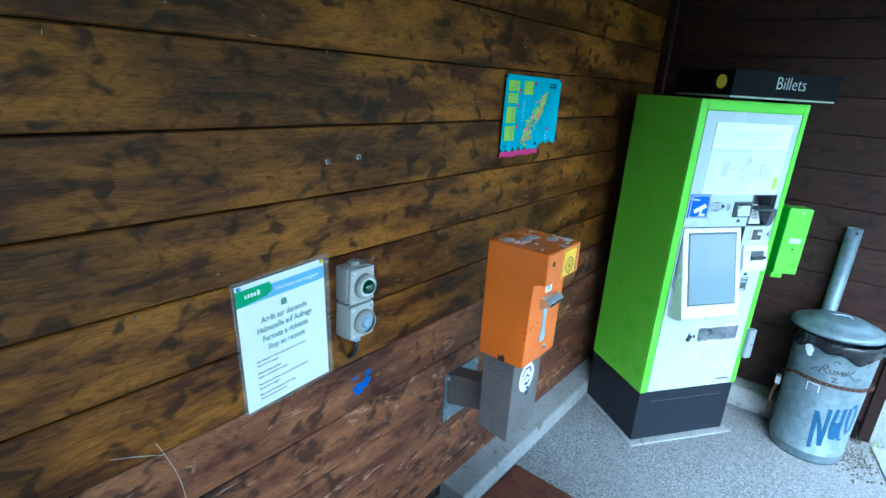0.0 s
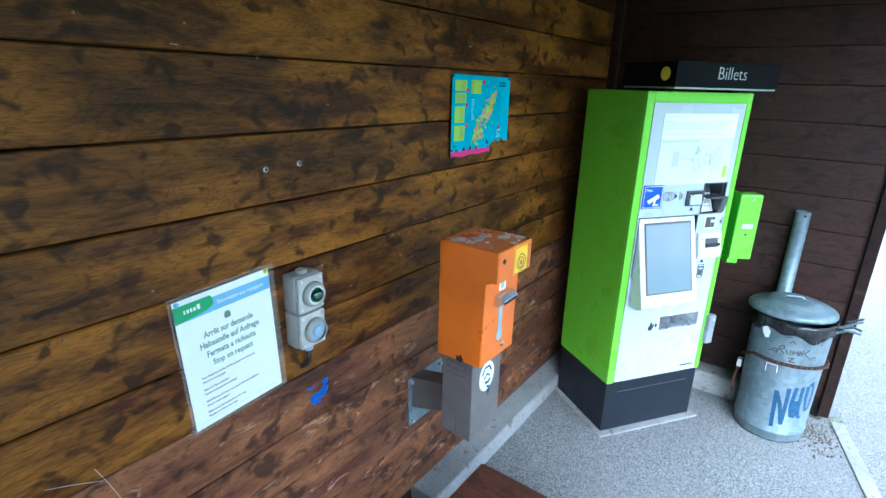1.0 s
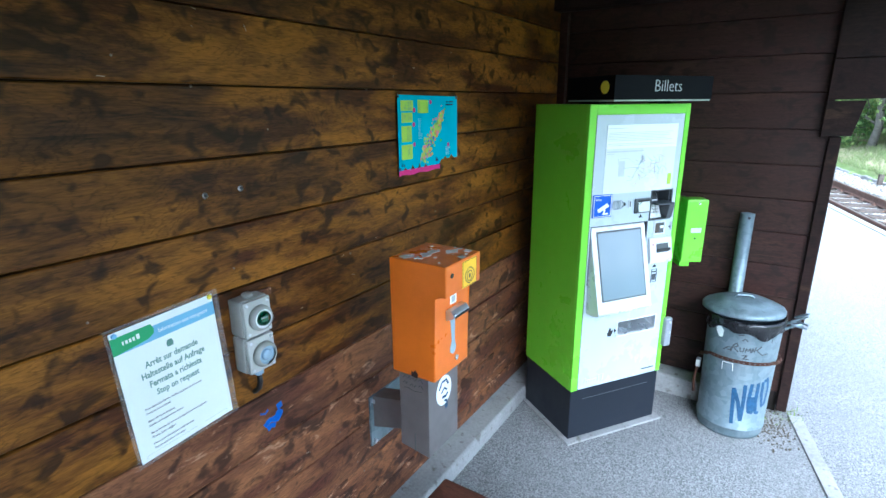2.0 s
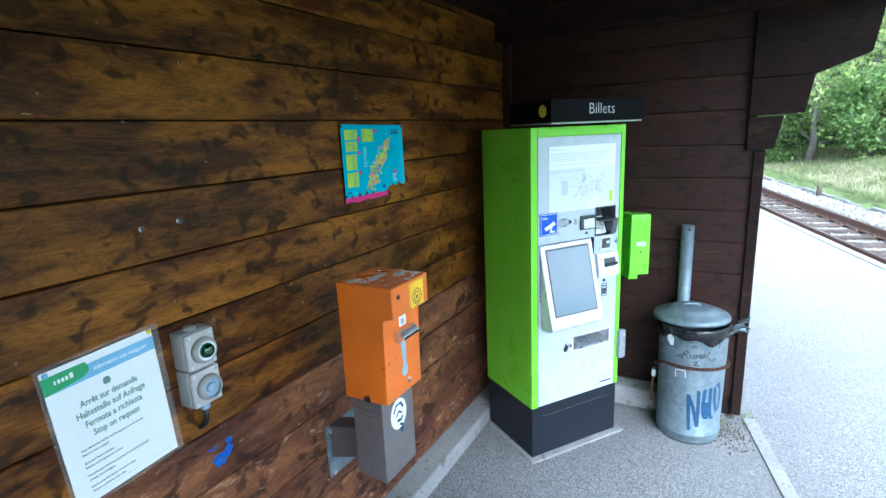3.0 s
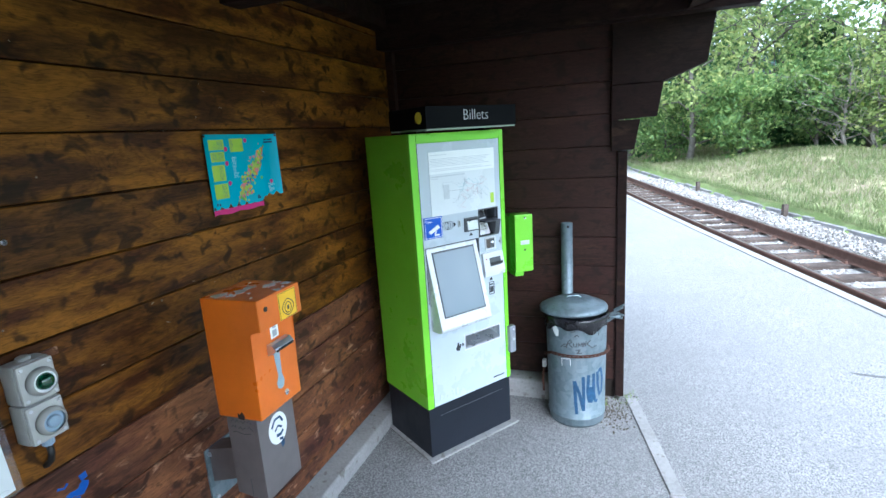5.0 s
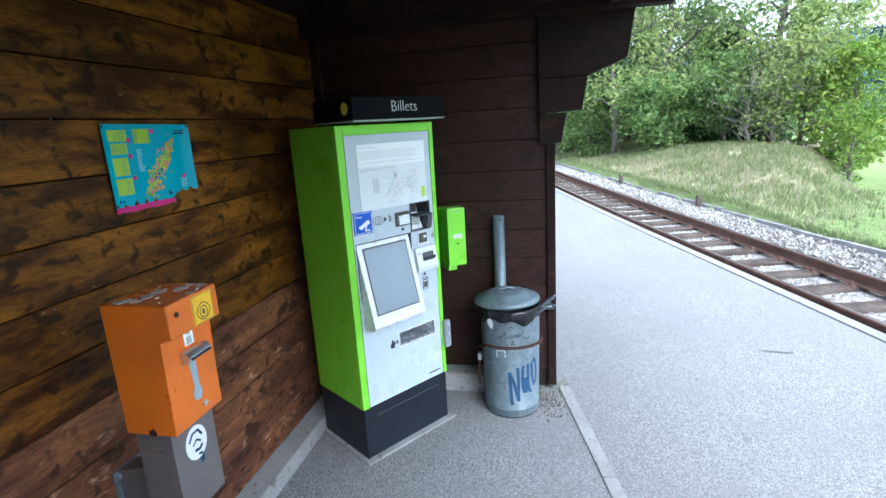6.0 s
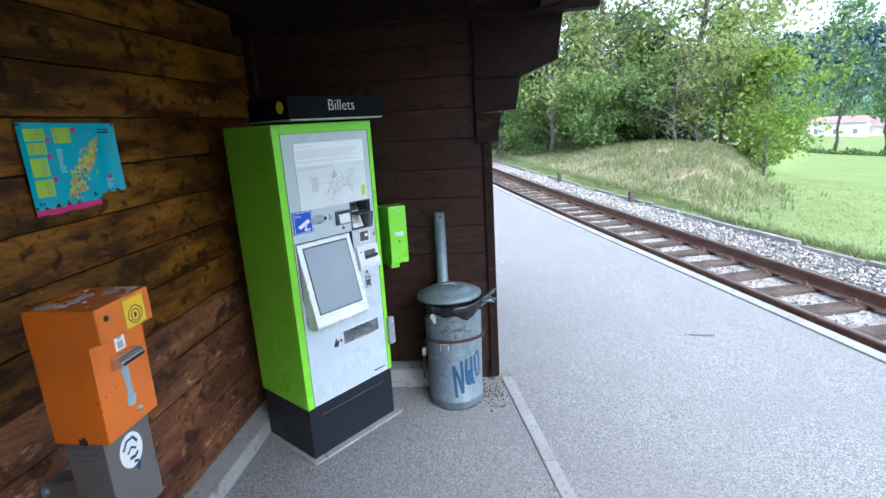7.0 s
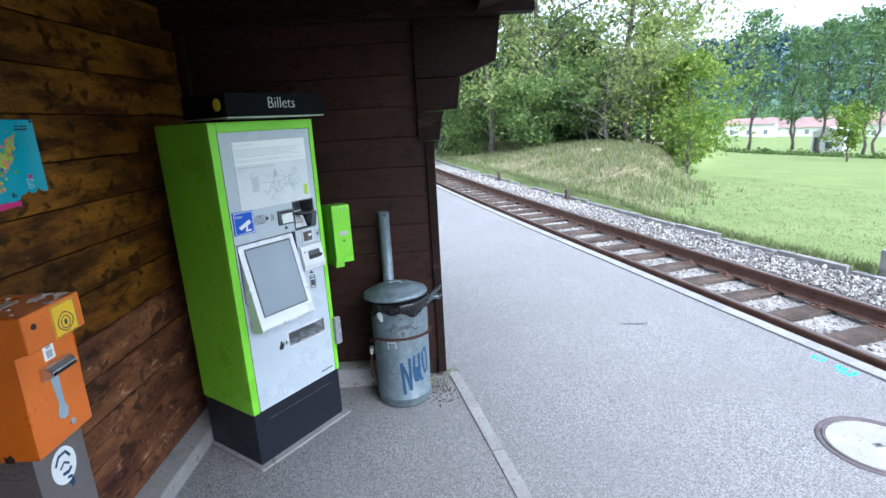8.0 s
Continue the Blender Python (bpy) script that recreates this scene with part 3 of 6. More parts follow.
# front frame: two stiles, head and foot
part("frame_stile", box(0.0, 0.044, -0.002, 0.024, MB, MH, 0.004), GREEN_FRAME, machine)
part("frame_stile", box(MW - 0.030, MW, -0.002, 0.024, MB, MH, 0.004), GREEN_FRAME, machine)
part("frame_head", box(0.044, MW - 0.030, -0.002, 0.024, MH - 0.050, MH, 0.003), GREEN_FRAME, machine)


def holed_panel(x0, x1, z0, z1, holes, y0, y1):
    """A sheet with rectangular holes: strips round each hole."""
    xs = sorted({x0, x1, *[h[0] for h in holes], *[h[1] for h in holes]})
    zs = sorted({z0, z1, *[h[2] for h in holes], *[h[3] for h in holes]})
    b = bmesh.new()
    vs = {}

    def v(i, j, y):
        if (i, j, y) not in vs:
            vs[i, j, y] = b.verts.new((xs[i], y, zs[j]))
        return vs[i, j, y]

    def solid(i, j):
        if not (0 <= i < len(xs) - 1 and 0 <= j < len(zs) - 1):
            return False
        cx, cz = (xs[i] + xs[i + 1]) / 2, (zs[j] + zs[j + 1]) / 2
        return not any(h[0] < cx < h[1] and h[2] < cz < h[3] for h in holes)

    for i in range(len(xs) - 1):
        for j in range(len(zs) - 1):
            if not solid(i, j):
                continue
            b.faces.new((v(i, j, y0), v(i + 1, j, y0), v(i + 1, j + 1, y0), v(i, j + 1, y0)))
            b.faces.new((v(i, j, y1), v(i, j + 1, y1), v(i + 1, j + 1, y1), v(i + 1, j, y1)))
            for di, dj, a, c in ((-1, 0, (i, j), (i, j + 1)), (1, 0, (i + 1, j), (i + 1, j + 1)), (0, -1, (i, j), (i + 1, j)), (0, 1, (i, j + 1), (i + 1, j + 1))):
                if not solid(i + di, j + dj):
                    b.faces.new((v(*a, y0), v(*c, y0), v(*c, y1), v(*a, y1)))
    return b


body = holed_panel(0, MW, MB, MH, [(0.03, MW - 0.025, MB + 0.03, MH - 0.03)], 0.022, 0.13)
box(0, MW, 0.13, MD, MB, MH, 0, body)
bmesh.ops.remove_doubles(body, verts=body.verts, dist=0.0001)
body = part("body", body, GREEN, machine, "lime-green steel housing")
HOLES = [(0.452, 0.592, 1.308, 1.466), (0.300, 0.575, 0.632, 0.716), (0.062, 0.438, 0.98, 1.298)]
front = part("front_panel", holed_panel(0.046, MW - 0.032, MB + 0.002, MH - 0.052, HOLES, 0.002, 0.020), PANEL, machine, "light grey front door")
part("door_gap", box(0.0435, 0.0465, -0.0026, 0.0, MB, MH - 0.05), DARK_PLASTIC, front, "dark gap round the door")
# timetable window
part("window_sheet", box(0.116, 0.584, -0.0005, 0.003, 1.470, 1.822, 0.001), paint("timetable_paper", (0.66, 0.70, 0.71), 0.25, 0, 0.94, 3, 0.02), front, "printed fares sheet behind glass")
part("window_sheet", box(0.116, 0.584, -0.0015, 0.003, 1.704, 1.824, 0.001), PAPER, front, "white notice sheet behind glass")
sheet_w = pose(0, -0.002, 0, 90)
b = bmesh.new()
for r, z in enumerate((1.806, 1.784, 1.776, 1.768, 1.760, 1.752, 1.744, 1.728, 1.720)):
    box(0.124, (0.30 if r == 0 else 0.572) - rng.uniform(0, 0.09), -0.0024, -0.001, z, z + 0.0022, 0, b)
tagged(part("print_lines", b, PALE_INK, front, "unreadable small grey print"), kind="stuff")
b = box(0.124, 0.36, -0.0012, 0.0, 1.686, 1.693)
box(0.124, 0.17, -0.0012, 0.0, 1.676, 1.680, 0, b)
tagged(part("print_lines", b, PALE_INK, front, "unreadable small grey print"), kind="stuff")


def on_front(a, c, lift):
    return (a, -lift - 0.0008, c)


net = random.Random(3)
for colour, count in ((GREY_INK, 5), (PALE_INK, 11), (paint("pale_red_print", (0.55, 0.40, 0.42), 0.5), 4), (paint("pale_teal_print", (0.36, 0.52, 0.56), 0.5), 4)):
    b = bmesh.new()
    for i in range(count):
        x, z = net.uniform(0.30, 0.47), net.uniform(1.55, 1.64)
        pts = [(x, z)]
        for s in range(net.randint(3, 6)):
            a = net.choice((0, 0.6, 2.5, 3.14, 3.9, -0.7, 1.57))
            x = min(0.53, max(0.20, x + 0.035 * math.cos(a) * net.uniform(0.5, 1.6)))
            z = min(1.665, max(1.495, z + 0.03 * math.sin(a) * net.uniform(0.5, 1.5)))
            pts.append((x, z))
        ribbon(pts, 0.0022, 0.0012, on_front, b)
    tagged(part("network_lines", b, colour, front, "thin lines of a network plan"), kind="stuff")
part("plan_block", box(0.205, 0.245, -0.0012, 0.0, 1.56, 1.64), PALE_INK, front)
part("plan_tag", box(0.545, 0.572, -0.0014, 0.0, 1.50, 1.56), LIME_PRINT, front, "small lime-green tag")
# blue camera sign
sign = part("camera_sign", box(0.058, 0.180, -0.003, 0.003, 1.350, 1.472, 0.002), BLUE_SIGN, front, "blue video surveillance sticker")
b = holed_panel(0.063, 0.175, 1.355, 1.467, [(0.0655, 0.1725, 1.3575, 1.4645)], -0.0042, -0.003)
part("sign_border", b, WHITE, sign, "thin white border")
letters("sign_text", "Video", 0.020, pose(0.071, -0.0034, 1.440, 90), WHITE, sign, wide=0.040)
b = prism([(0.085, 1.392), (0.150, 1.425), (0.163, 1.407), (0.098, 1.376)], -0.0044, -0.003)
prism([(0.132, 1.395), (0.140, 1.391), (0.134, 1.373), (0.158, 1.373), (0.158, 1.364), (0.122, 1.364)], -0.0044, -0.003, bm=b)
part("camera_symbol", b, WHITE, sign, "white camera pictogram")
# coin symbols, arrow and slot
b = bmesh.new()
for cx in (0.206, 0.219, 0.234):
    ribbon([(cx + 0.021 * math.cos(a), 1.409 + 0.023 * math.sin(a)) for a in (math.tau * i / 20 for i in range(21))], 0.0022, 0.0012, on_front, b)
part("coin_symbols", b, INK, front)
for o in ([(0.262, 1.422), (0.262, 1.396), (0.278, 1.409)], [(0.372, 1.326), (0.398, 1.326), (0.385, 1.343)], [(0.614, 1.268), (0.614, 1.240), (0.598, 1.254)],
          [(0.512, 1.022), (0.540, 1.022), (0.526, 1.040)], [(0.276, 0.680), (0.276, 0.654), (0.291, 0.667)]):
    part("arrow_mark", prism(o, -0.0012, 0.003), BLACK_HOLE, front, "small black arrow")
slot = part("coin_slot", box(0.293, 0.309, -0.006, 0.004, 1.388, 1.428, 0.002), ALU, front, "steel coin slot")
part("slot_gap", box(0.2985, 0.3035, -0.0072, -0.004, 1.393, 1.423), BLACK_HOLE, slot)
coin = part("coin_unit", box(0.336, 0.438, -0.010, 0.004, 1.352, 1.434, 0.005), DARK_PLASTIC, front, "dark grey coin mouth")
part("coin_flap", prism([(-0.012, 1.362), (-0.020, 1.362), (-0.013, 1.414), (-0.008, 1.414)], 0.352, 0.428, "x"), ALU, coin, "steel flap")
part("coin_lip", box(0.352, 0.428, -0.013, -0.008, 1.417, 1.427, 0.001), BLACK_HOLE, coin)
# keypad recess
well = part("keypad_recess", holed_panel(0.446, 0.598, 1.302, 1.472, [(0.452, 0.592, 1.308, 1.466)], -0.003, 0.10), DARK_PLASTIC, front, "dark recess")
part("recess_back", box(0.448, 0.596, 0.098, 0.106, 1.304, 1.470), BLACK_HOLE, well)
pad = part("keypad", prism([(0.010, 1.312), (0.035, 1.312), (0.092, 1.450), (0.075, 1.460)], 0.458, 0.545, "x", bevel=0.002), SILVER, front, "tilted keypad for card payment")
for r in range(4):
    for q in range(3):
        u = 0.14 + r * 0.10
        part("key", box(0.470 + q * 0.021, 0.485 + q * 0.021, 0.006 + u * 0.065, 0.012 + u * 0.065, 1.318 + u * 0.148, 1.329 + u * 0.148, 0.001), GREY_LID, pad)
part("keypad_display", prism([(0.048, 1.408), (0.044, 1.410), (0.064, 1.452), (0.068, 1.450)], 0.468, 0.536, "x"), BLACK_HOLE, pad)
part("keypad_hood", prism([(-0.020, 1.318), (-0.016, 1.312), (0.030, 1.330), (0.012, 1.404), (-0.034, 1.388)], 0.553, 0.590, "x", bevel=0.002), DARK_PLASTIC, front, "dark privacy hood")
part("keypad_hood", prism([(-0.034, 1.392), (-0.030, 1.398), (0.050, 1.402), (0.050, 1.394)], 0.470, 0.592, "x"), DARK_PLASTIC, front, "dark privacy hood")
# note window
b = holed_panel(0.488, 0.570, 1.216, 1.292, [(0.496, 0.562, 1.224, 1.284)], -0.004, 0.006)
note = part("note_frame", b, SILVER, front)
part("note_mouth", box(0.496, 0.562, 0.0, 0.006, 1.224, 1.284), DARK_PLASTIC, note)
part("note_glass", box(0.500, 0.527, -0.002, 0.001, 1.228, 1.280), paint("brown_glass", (0.10, 0.08, 0.07), 0.2), note)
part("note_catch", box(0.535, 0.556, -0.005, 0.001, 1.252, 1.266, 0.001), WHITE, note)
part("ticket_symbol", box(0.606, 0.622, -0.0012, 0.0, 1.236, 1.280), GREY_INK, front)
# card reader
reader = part("card_reader", prism([(0.004, 1.050), (-0.030, 1.056), (-0.034, 1.085), (-0.012, 1.198), (0.004, 1.204)], 0.456, 0.616, "x", bevel=0.004), SILVER, front, "silver card reader housing")
part("reader_mouth", prism([(-0.030, 1.118), (-0.026, 1.115), (-0.014, 1.165), (-0.020, 1.168)], 0.502, 0.588, "x"), DARK_PLASTIC, reader)
part("reader_slot", prism([(-0.036, 1.126), (-0.030, 1.122), (-0.026, 1.138), (-0.034, 1.142)], 0.502, 0.596, "x"), BLACK_HOLE, reader)
part("reader_led", tube([(0.478, -0.018, 1.165), (0.478, -0.023, 1.164)], 0.004, 8), paint("red_lens", (0.4, 0.01, 0.01), 0.3), reader)
b = holed_panel(0.508, 0.548, 0.930, 1.010, [(0.511, 0.545, 0.933, 1.007)], -0.0012, 0.002)
box(0.516, 0.540, -0.0012, 0.002, 0.944, 0.980, 0, b)
box(0.516, 0.540, -0.0012, 0.002, 0.990, 0.998, 0, b)
part("card_symbol", b, INK, front)
# tilted touch screen
side = part("screen_recess", holed_panel(0.058, 0.442, 0.976, 1.302, [(0.062, 0.438, 0.980, 1.298)], -0.001, 0.06), DARK_PLASTIC, front, "dark recess behind the screen")
part("recess_back", box(0.060, 0.440, 0.058, 0.064, 0.978, 1.300), DARK_PLASTIC, side)
screen = part("screen_housing", prism([(0.052, 1.294), (0.010, 1.294), (-0.100, 0.868), (-0.108, 0.842), (-0.098, 0.826), (-0.060, 0.815), (0.001, 0.812), (0.001, 0.978), (0.055, 0.985)], 0.064, 0.428, "x", bevel=0.005),
              SILVER, front, "tilted silver housing of the touch screen")


def tilt(a, c, lift):
    """On the tilted screen: a across, c from 0 at the foot to 1 at the head."""
    y, z = -0.100 + 0.110 * c, 0.868 + 0.426 * c
    return Vector((a, y - 0.968 * lift, z - 0.25 * lift))


def slab(a0, a1, c0, c1, lo, hi, bevel=0.0):
    b = bmesh.new()
    vs = [b.verts.new(tilt(a, c, h)) for h in (lo, hi) for a, c in ((a0, c0), (a1, c0), (a1, c1), (a0, c1))]
    for f in ((0, 1, 2, 3), (4, 5, 6, 7), (0, 1, 5, 4), (1, 2, 6, 5), (2, 3, 7, 6), (3, 0, 4, 7)):
        b.faces.new([vs[i] for i in f])
    if bevel:
        bmesh.ops.bevel(b, geom=list(b.edges), offset=bevel, segments=2, affect="EDGES")
    return b


part("screen_gasket", slab(0.096, 0.398, 0.085, 0.945, 0.0, 0.0025), DARK_PLASTIC, screen, "thin dark gasket")
part("screen_glass", slab(0.104, 0.390, 0.105, 0.925, 0.001, 0.0040), SCREEN, screen, "touch screen glass, switched off, sky reflection painted in as grey-blue")
# ticket tray
tray = part("ticket_tray", holed_panel(0.292, 0.583, 0.624, 0.724, [(0.300, 0.575, 0.632, 0.716)], -0.002, 0.11), SILVER, front, "ticket tray")
part("tray_back", box(0.294, 0.581, 0.108, 0.114, 0.626, 0.722), DARK_PLASTIC, tray)
part("tray_floor", prism([(0.0, 0.634), (0.0, 0.640), (0.105, 0.668), (0.105, 0.634)], 0.301, 0.574, "x"), ALU, tray, "bright steel tray floor")
b = prism([(0.232, 0.640), (0.252, 0.636), (0.262, 0.656), (0.268, 0.672), (0.262, 0.676), (0.254, 0.662), (0.250, 0.688), (0.243, 0.688), (0.236, 0.664), (0.228, 0.660)], -0.0012, 0.003)
part("hand_symbol", b, BLACK_HOLE, front)
# lock on the frame, maker's marks
lock = part("lock", box(0.640, 0.690, -0.030, 0.006, 0.508, 0.690, 0.010), paint("grey_lock_plastic", (0.27, 0.29, 0.31), 0.4), machine, "grey lock cover")
part("lock_knob", tube([(0.668, -0.03, 0.60), (0.668, -0.036, 0.60)], 0.009, 12), ALU, lock)
part("lock_knob", tube([(0.670, -0.03, 0.665), (0.670, -0.034, 0.665)], 0.006, 12), ALU, lock)
b = bmesh.new()
for x0, x1, z1 in ((0.092, 0.104, 0.398), (0.108, 0.118, 0.386), (0.122, 0.138, 0.386), (0.142, 0.158, 0.386), (0.162, 0.178, 0.386), (0.186, 0.198, 0.404), (0.214, 0.226, 0.404)):
    box(x0, x1, -0.0008, 0.003, 0.364, z1, 0, b)
part("maker_mark", b, PALE_INK, front, "faint grey wordmark drawn as bars")
b = bmesh.new()
for i in range(9):
    box(0.512 + i * 0.0105, 0.520 + i * 0.0105, -0.0008, 0.003, 0.368, 0.375, 0, b)
part("small_print", b, INK, front)
part("scratch", box(0.09, 0.58, 0.0052, 0.0065, 0.2625, 0.2650), paint("pale_scratch", (0.12, 0.125, 0.135), 0.6), machine, "long scratch on the base")
# black sign on the roof of the machine
top = part("roof_sign", box(0.030, 0.648, -0.130, 0.24, MH + 0.021, MH + 0.132, 0.003), BLACK_SIGN, machine, "black roof sign")
part("sign_tray", box(0.036, 0.642, -0.125, 0.235, MH + 0.013, MH + 0.0205), paint("sign_underside", (0.30, 0.36, 0.28), 0.5), top, "pale underside of the sign")
part("sign_foot", box(0.08, 0.13, 0.04, 0.20, MH, MH + 0.013), BLACK_SIGN, top)
part("sign_foot", box(0.55, 0.60, 0.04, 0.20, MH, MH + 0.013), BLACK_SIGN, top)
letters("sign_text", "Billets", 0.080, pose(0.265, -0.1315, MH + 0.058, 90), paint("pale_lettering", (0.55, 0.57, 0.57), 0.5), top, wide=0.168, thin=0.0012)
part("sign_dot", tube([(0.0295, -0.063, MH + 0.078), (0.0275, -0.063, MH + 0.078)], 0.030, 28), YELLOW, top, "yellow dot")
tagged(machine, "lime-green ticket machine, grey front, black base and black sign", "ticket machine")

# green box on the wall beside the machine
gbox = empty("wall_box", pose(0.937, 4.385, 0.995, 0, 0, 32), "lime-green steel box with a small lock on a bracket", "metal box")
part("box_body", box(0.0, 0.125, 0.0, 0.10, 0.0, 0.385, 0.010), GREEN_FRAME, gbox)
part("box_bracket", box(0.0, 0.06, 0.015, 0.27, -0.03, -0.0005, 0.004), GREEN, gbox, "green bracket under the box")
part("box_bracket", box(0.0, 0.10, 0.1005, 0.275, 0.0, 0.36, 0.004), GREEN, gbox, "green backing bracket")
part("label_plate", box(0.038, 0.098, -0.003, 0.0005, 0.185, 0.213, 0.001), ALU, gbox, "small metal label")
part("keyhole", tube([(0.066, 0.0, 0.150), (0.066, -0.004, 0.150)], 0.006, 12), BLACK_HOLE, gbox)
part("screw", tube([(0.070, 0.0, 0.362), (0.070, -0.004, 0.362)], 0.008, 12), ALU, gbox)

# ---------------------------------------------------------------- bin
BX, BY, BR = 1.318, 4.418, 0.196
bin_ = empty("litter_bin", pose(BX, BY, 0), "dented galvanised steel litter bin with lid, bag and graffiti", "bin")
part("bin_body", lathe([(0, 0.012), (0.168, 0.012), (0.176, 0.0), (0.180, 0.018), (0.181, 0.052), (0.187, 0.056), (0.187, 0.066), (0.182, 0.072), (0.186, 0.30), (0.190, 0.50), (0.194, 0.715), (0.200, 0.722), (0.200, 0.735), (0.190, 0.738), (0.184, 0.70), (0.176, 0.06), (0, 0.05)], 48),
     GALV, bin_, "galvanised steel drum", True)
b = lathe([(0.186, 0.682), (0.2005, 0.686), (0.2025, 0.71), (0.206, 0.738), (0.198, 0.748), (0.186, 0.742)], 64)
for v in b.verts:
    a = math.atan2(v.co.y, v.co.x)
    if v.co.z < 0.70:
        v.co.z += 0.022 * math.sin(3 * a + 1) + 0.012 * math.sin(8 * a) - 0.02 * max(0, math.cos(a + 2.2))
    f = 1 + 0.012 * math.sin(17 * a) + 0.008 * math.sin(29 * a + v.co.z * 80)
    v.co.x, v.co.y = v.co.x * f, v.co.y * f
part("bin_bag", b, BLACK_BAG, bin_, "black bin bag folded over the rim", True)
lid = part("bin_lid", lathe([(0.0, 0.826), (0.10, 0.822), (0.135, 0.812), (0.142, 0.800), (0.192, 0.788), (0.211, 0.778), (0.217, 0.768), (0.217, 0.754), (0.211, 0.754), (0.207, 0.766), (0.0, 0.79)], 48), GALV, bin_, "round dished lid", True)
lid.rotation_euler = (radians(-2), radians(-1.5), 0)
part("lid_grip", tube([(-0.045, -0.02, 0.822), (-0.035, -0.02, 0.836), (0.035, 0.0, 0.838), (0.05, 0.0, 0.824)], 0.006, 8), GALV, lid, "low wire grip")
for s in (0.0, -0.05):
    part("lid_hinge", tube([(0.215, -0.09 + s, 0.765), (0.285, -0.105 + s, 0.815 + s), (0.292, -0.06 + s, 0.818 + s), (0.235, -0.01 + s, 0.765)], 0.006, 8), GALV, bin_, "bent wire bail")
part("side_handle", tube([(0.196, -0.05, 0.70), (0.235, -0.05, 0.73), (0.27, -0.03, 0.735), (0.262, 0.02, 0.735), (0.196, 0.04, 0.70)], 0.008, 8), GALV, bin_, "steel side handle")


def on_bin(a, z, lift):
    """a: metres round the drum from the side that faces the open front."""
    ang = radians(-80) + a / 0.19
    r = 0.1805 + 0.0135 * max(0.0, z - 0.07) / 0.65 + 0.001 + lift
    return (r * math.cos(ang), r * math.sin(ang), z)


b = bmesh.new()
for line in ([(-0.015, 0.10), (-0.022, 0.20), (-0.030, 0.335)], [(-0.030, 0.335), (0.002, 0.25), (0.030, 0.125)], [(0.030, 0.125), (0.030, 0.25), (0.026, 0.365)],
             [(0.062, 0.375), (0.056, 0.26), (0.066, 0.19), (0.088, 0.185), (0.098, 0.27), (0.098, 0.38)], [(0.078, 0.29), (0.076, 0.24), (0.082, 0.20)],
             [(0.098, 0.38), (0.100, 0.25), (0.112, 0.185), (0.132, 0.18)], [(0.128, 0.385), (0.132, 0.30), (0.150, 0.22), (0.172, 0.235), (0.178, 0.33), (0.160, 0.40), (0.135, 0.385)]):
    ribbon(dense(line, 0.012), 0.021, 0.0012, on_bin, b)
part("graffiti", b, TEAL_SPRAY, bin_, "large dark blue sprayed letters NWO")
b = bmesh.new()
for line in ([(-0.105, 0.545), (-0.085, 0.568), (-0.065, 0.572), (-0.072, 0.556), (-0.088, 0.552)], [(-0.070, 0.545), (-0.060, 0.590), (-0.045, 0.605), (-0.040, 0.588), (-0.058, 0.575), (-0.035, 0.552)],
             [(-0.030, 0.583), (-0.028, 0.560), (-0.014, 0.560), (-0.012, 0.585)], [(-0.004, 0.558), (-0.002, 0.585), (0.008, 0.565), (0.016, 0.588), (0.020, 0.560)],
             [(0.024, 0.560), (0.026, 0.590), (0.036, 0.562), (0.040, 0.598)], [(0.044, 0.575), (0.066, 0.602)], [(0.046, 0.575), (0.075, 0.548), (0.105, 0.556)],
             [(-0.025, 0.625), (-0.012, 0.640), (0.0, 0.625)], [(-0.018, 0.535), (0.008, 0.540), (-0.012, 0.515), (0.016, 0.518)], [(-0.005, 0.497), (0.006, 0.492)], [(-0.045, 0.655), (-0.020, 0.662)],
             [(0.118, 0.62), (0.120, 0.685)]):
    ribbon(dense([(p * 1.1, q + 0.012) for p, q in line], 0.008), 0.006, 0.0008, on_bin, b)
tagged(part("graffiti_tag", b, INK, bin_, "small black marker scrawl"), kind="stuff")
b = bmesh.new()
ribbon(dense([(-0.11, 0.48), (-0.055, 0.485), (-0.052, 0.44)], 0.01), 0.004, 0.0008, on_bin, b)
ribbon(dense([(-0.11, 0.48), (-0.108, 0.43)], 0.01), 0.004, 0.0008, on_bin, b)
part("pale_scratches", b, WHITE, bin_)
part("torn_sticker", ribbon([(-0.165, 0.69), (-0.150, 0.66), (-0.140, 0.625)], [0.03, 0.05, 0.02], 0.0008, on_bin), WHITE, bin_, "torn white sticker remains")

# pipe that the bin is chained to
pipe = empty("steel_post", pose(1.240, 4.633, 0), "short galvanised steel tube standing behind the bin", "post")
b = lathe([(0.0385, 0.0), (0.0385, 1.285), (0.0345, 1.285), (0.0345, 1.18)], 28)
part("tube", b, GALV, pipe, smooth=True)
part("tube_plug", tube([(0, 0, 1.17), (0, 0, 1.185)], 0.034, 20), BLACK_HOLE, pipe)
part("bolt_hole", tube([(0.012, -0.0365, 1.265), (0.0125, -0.0395, 1.265)], 0.008, 10), BLACK_HOLE, pipe)


def link_mesh():
    pts = [(0.017 * math.cos(a) + (0.008 if math.cos(a) > 0 else -0.008), 0.009 * math.sin(a), 0) for a in (math.tau * i / 10 for i in range(11))]
    return tube(pts, 0.0032, 6, caps=False)


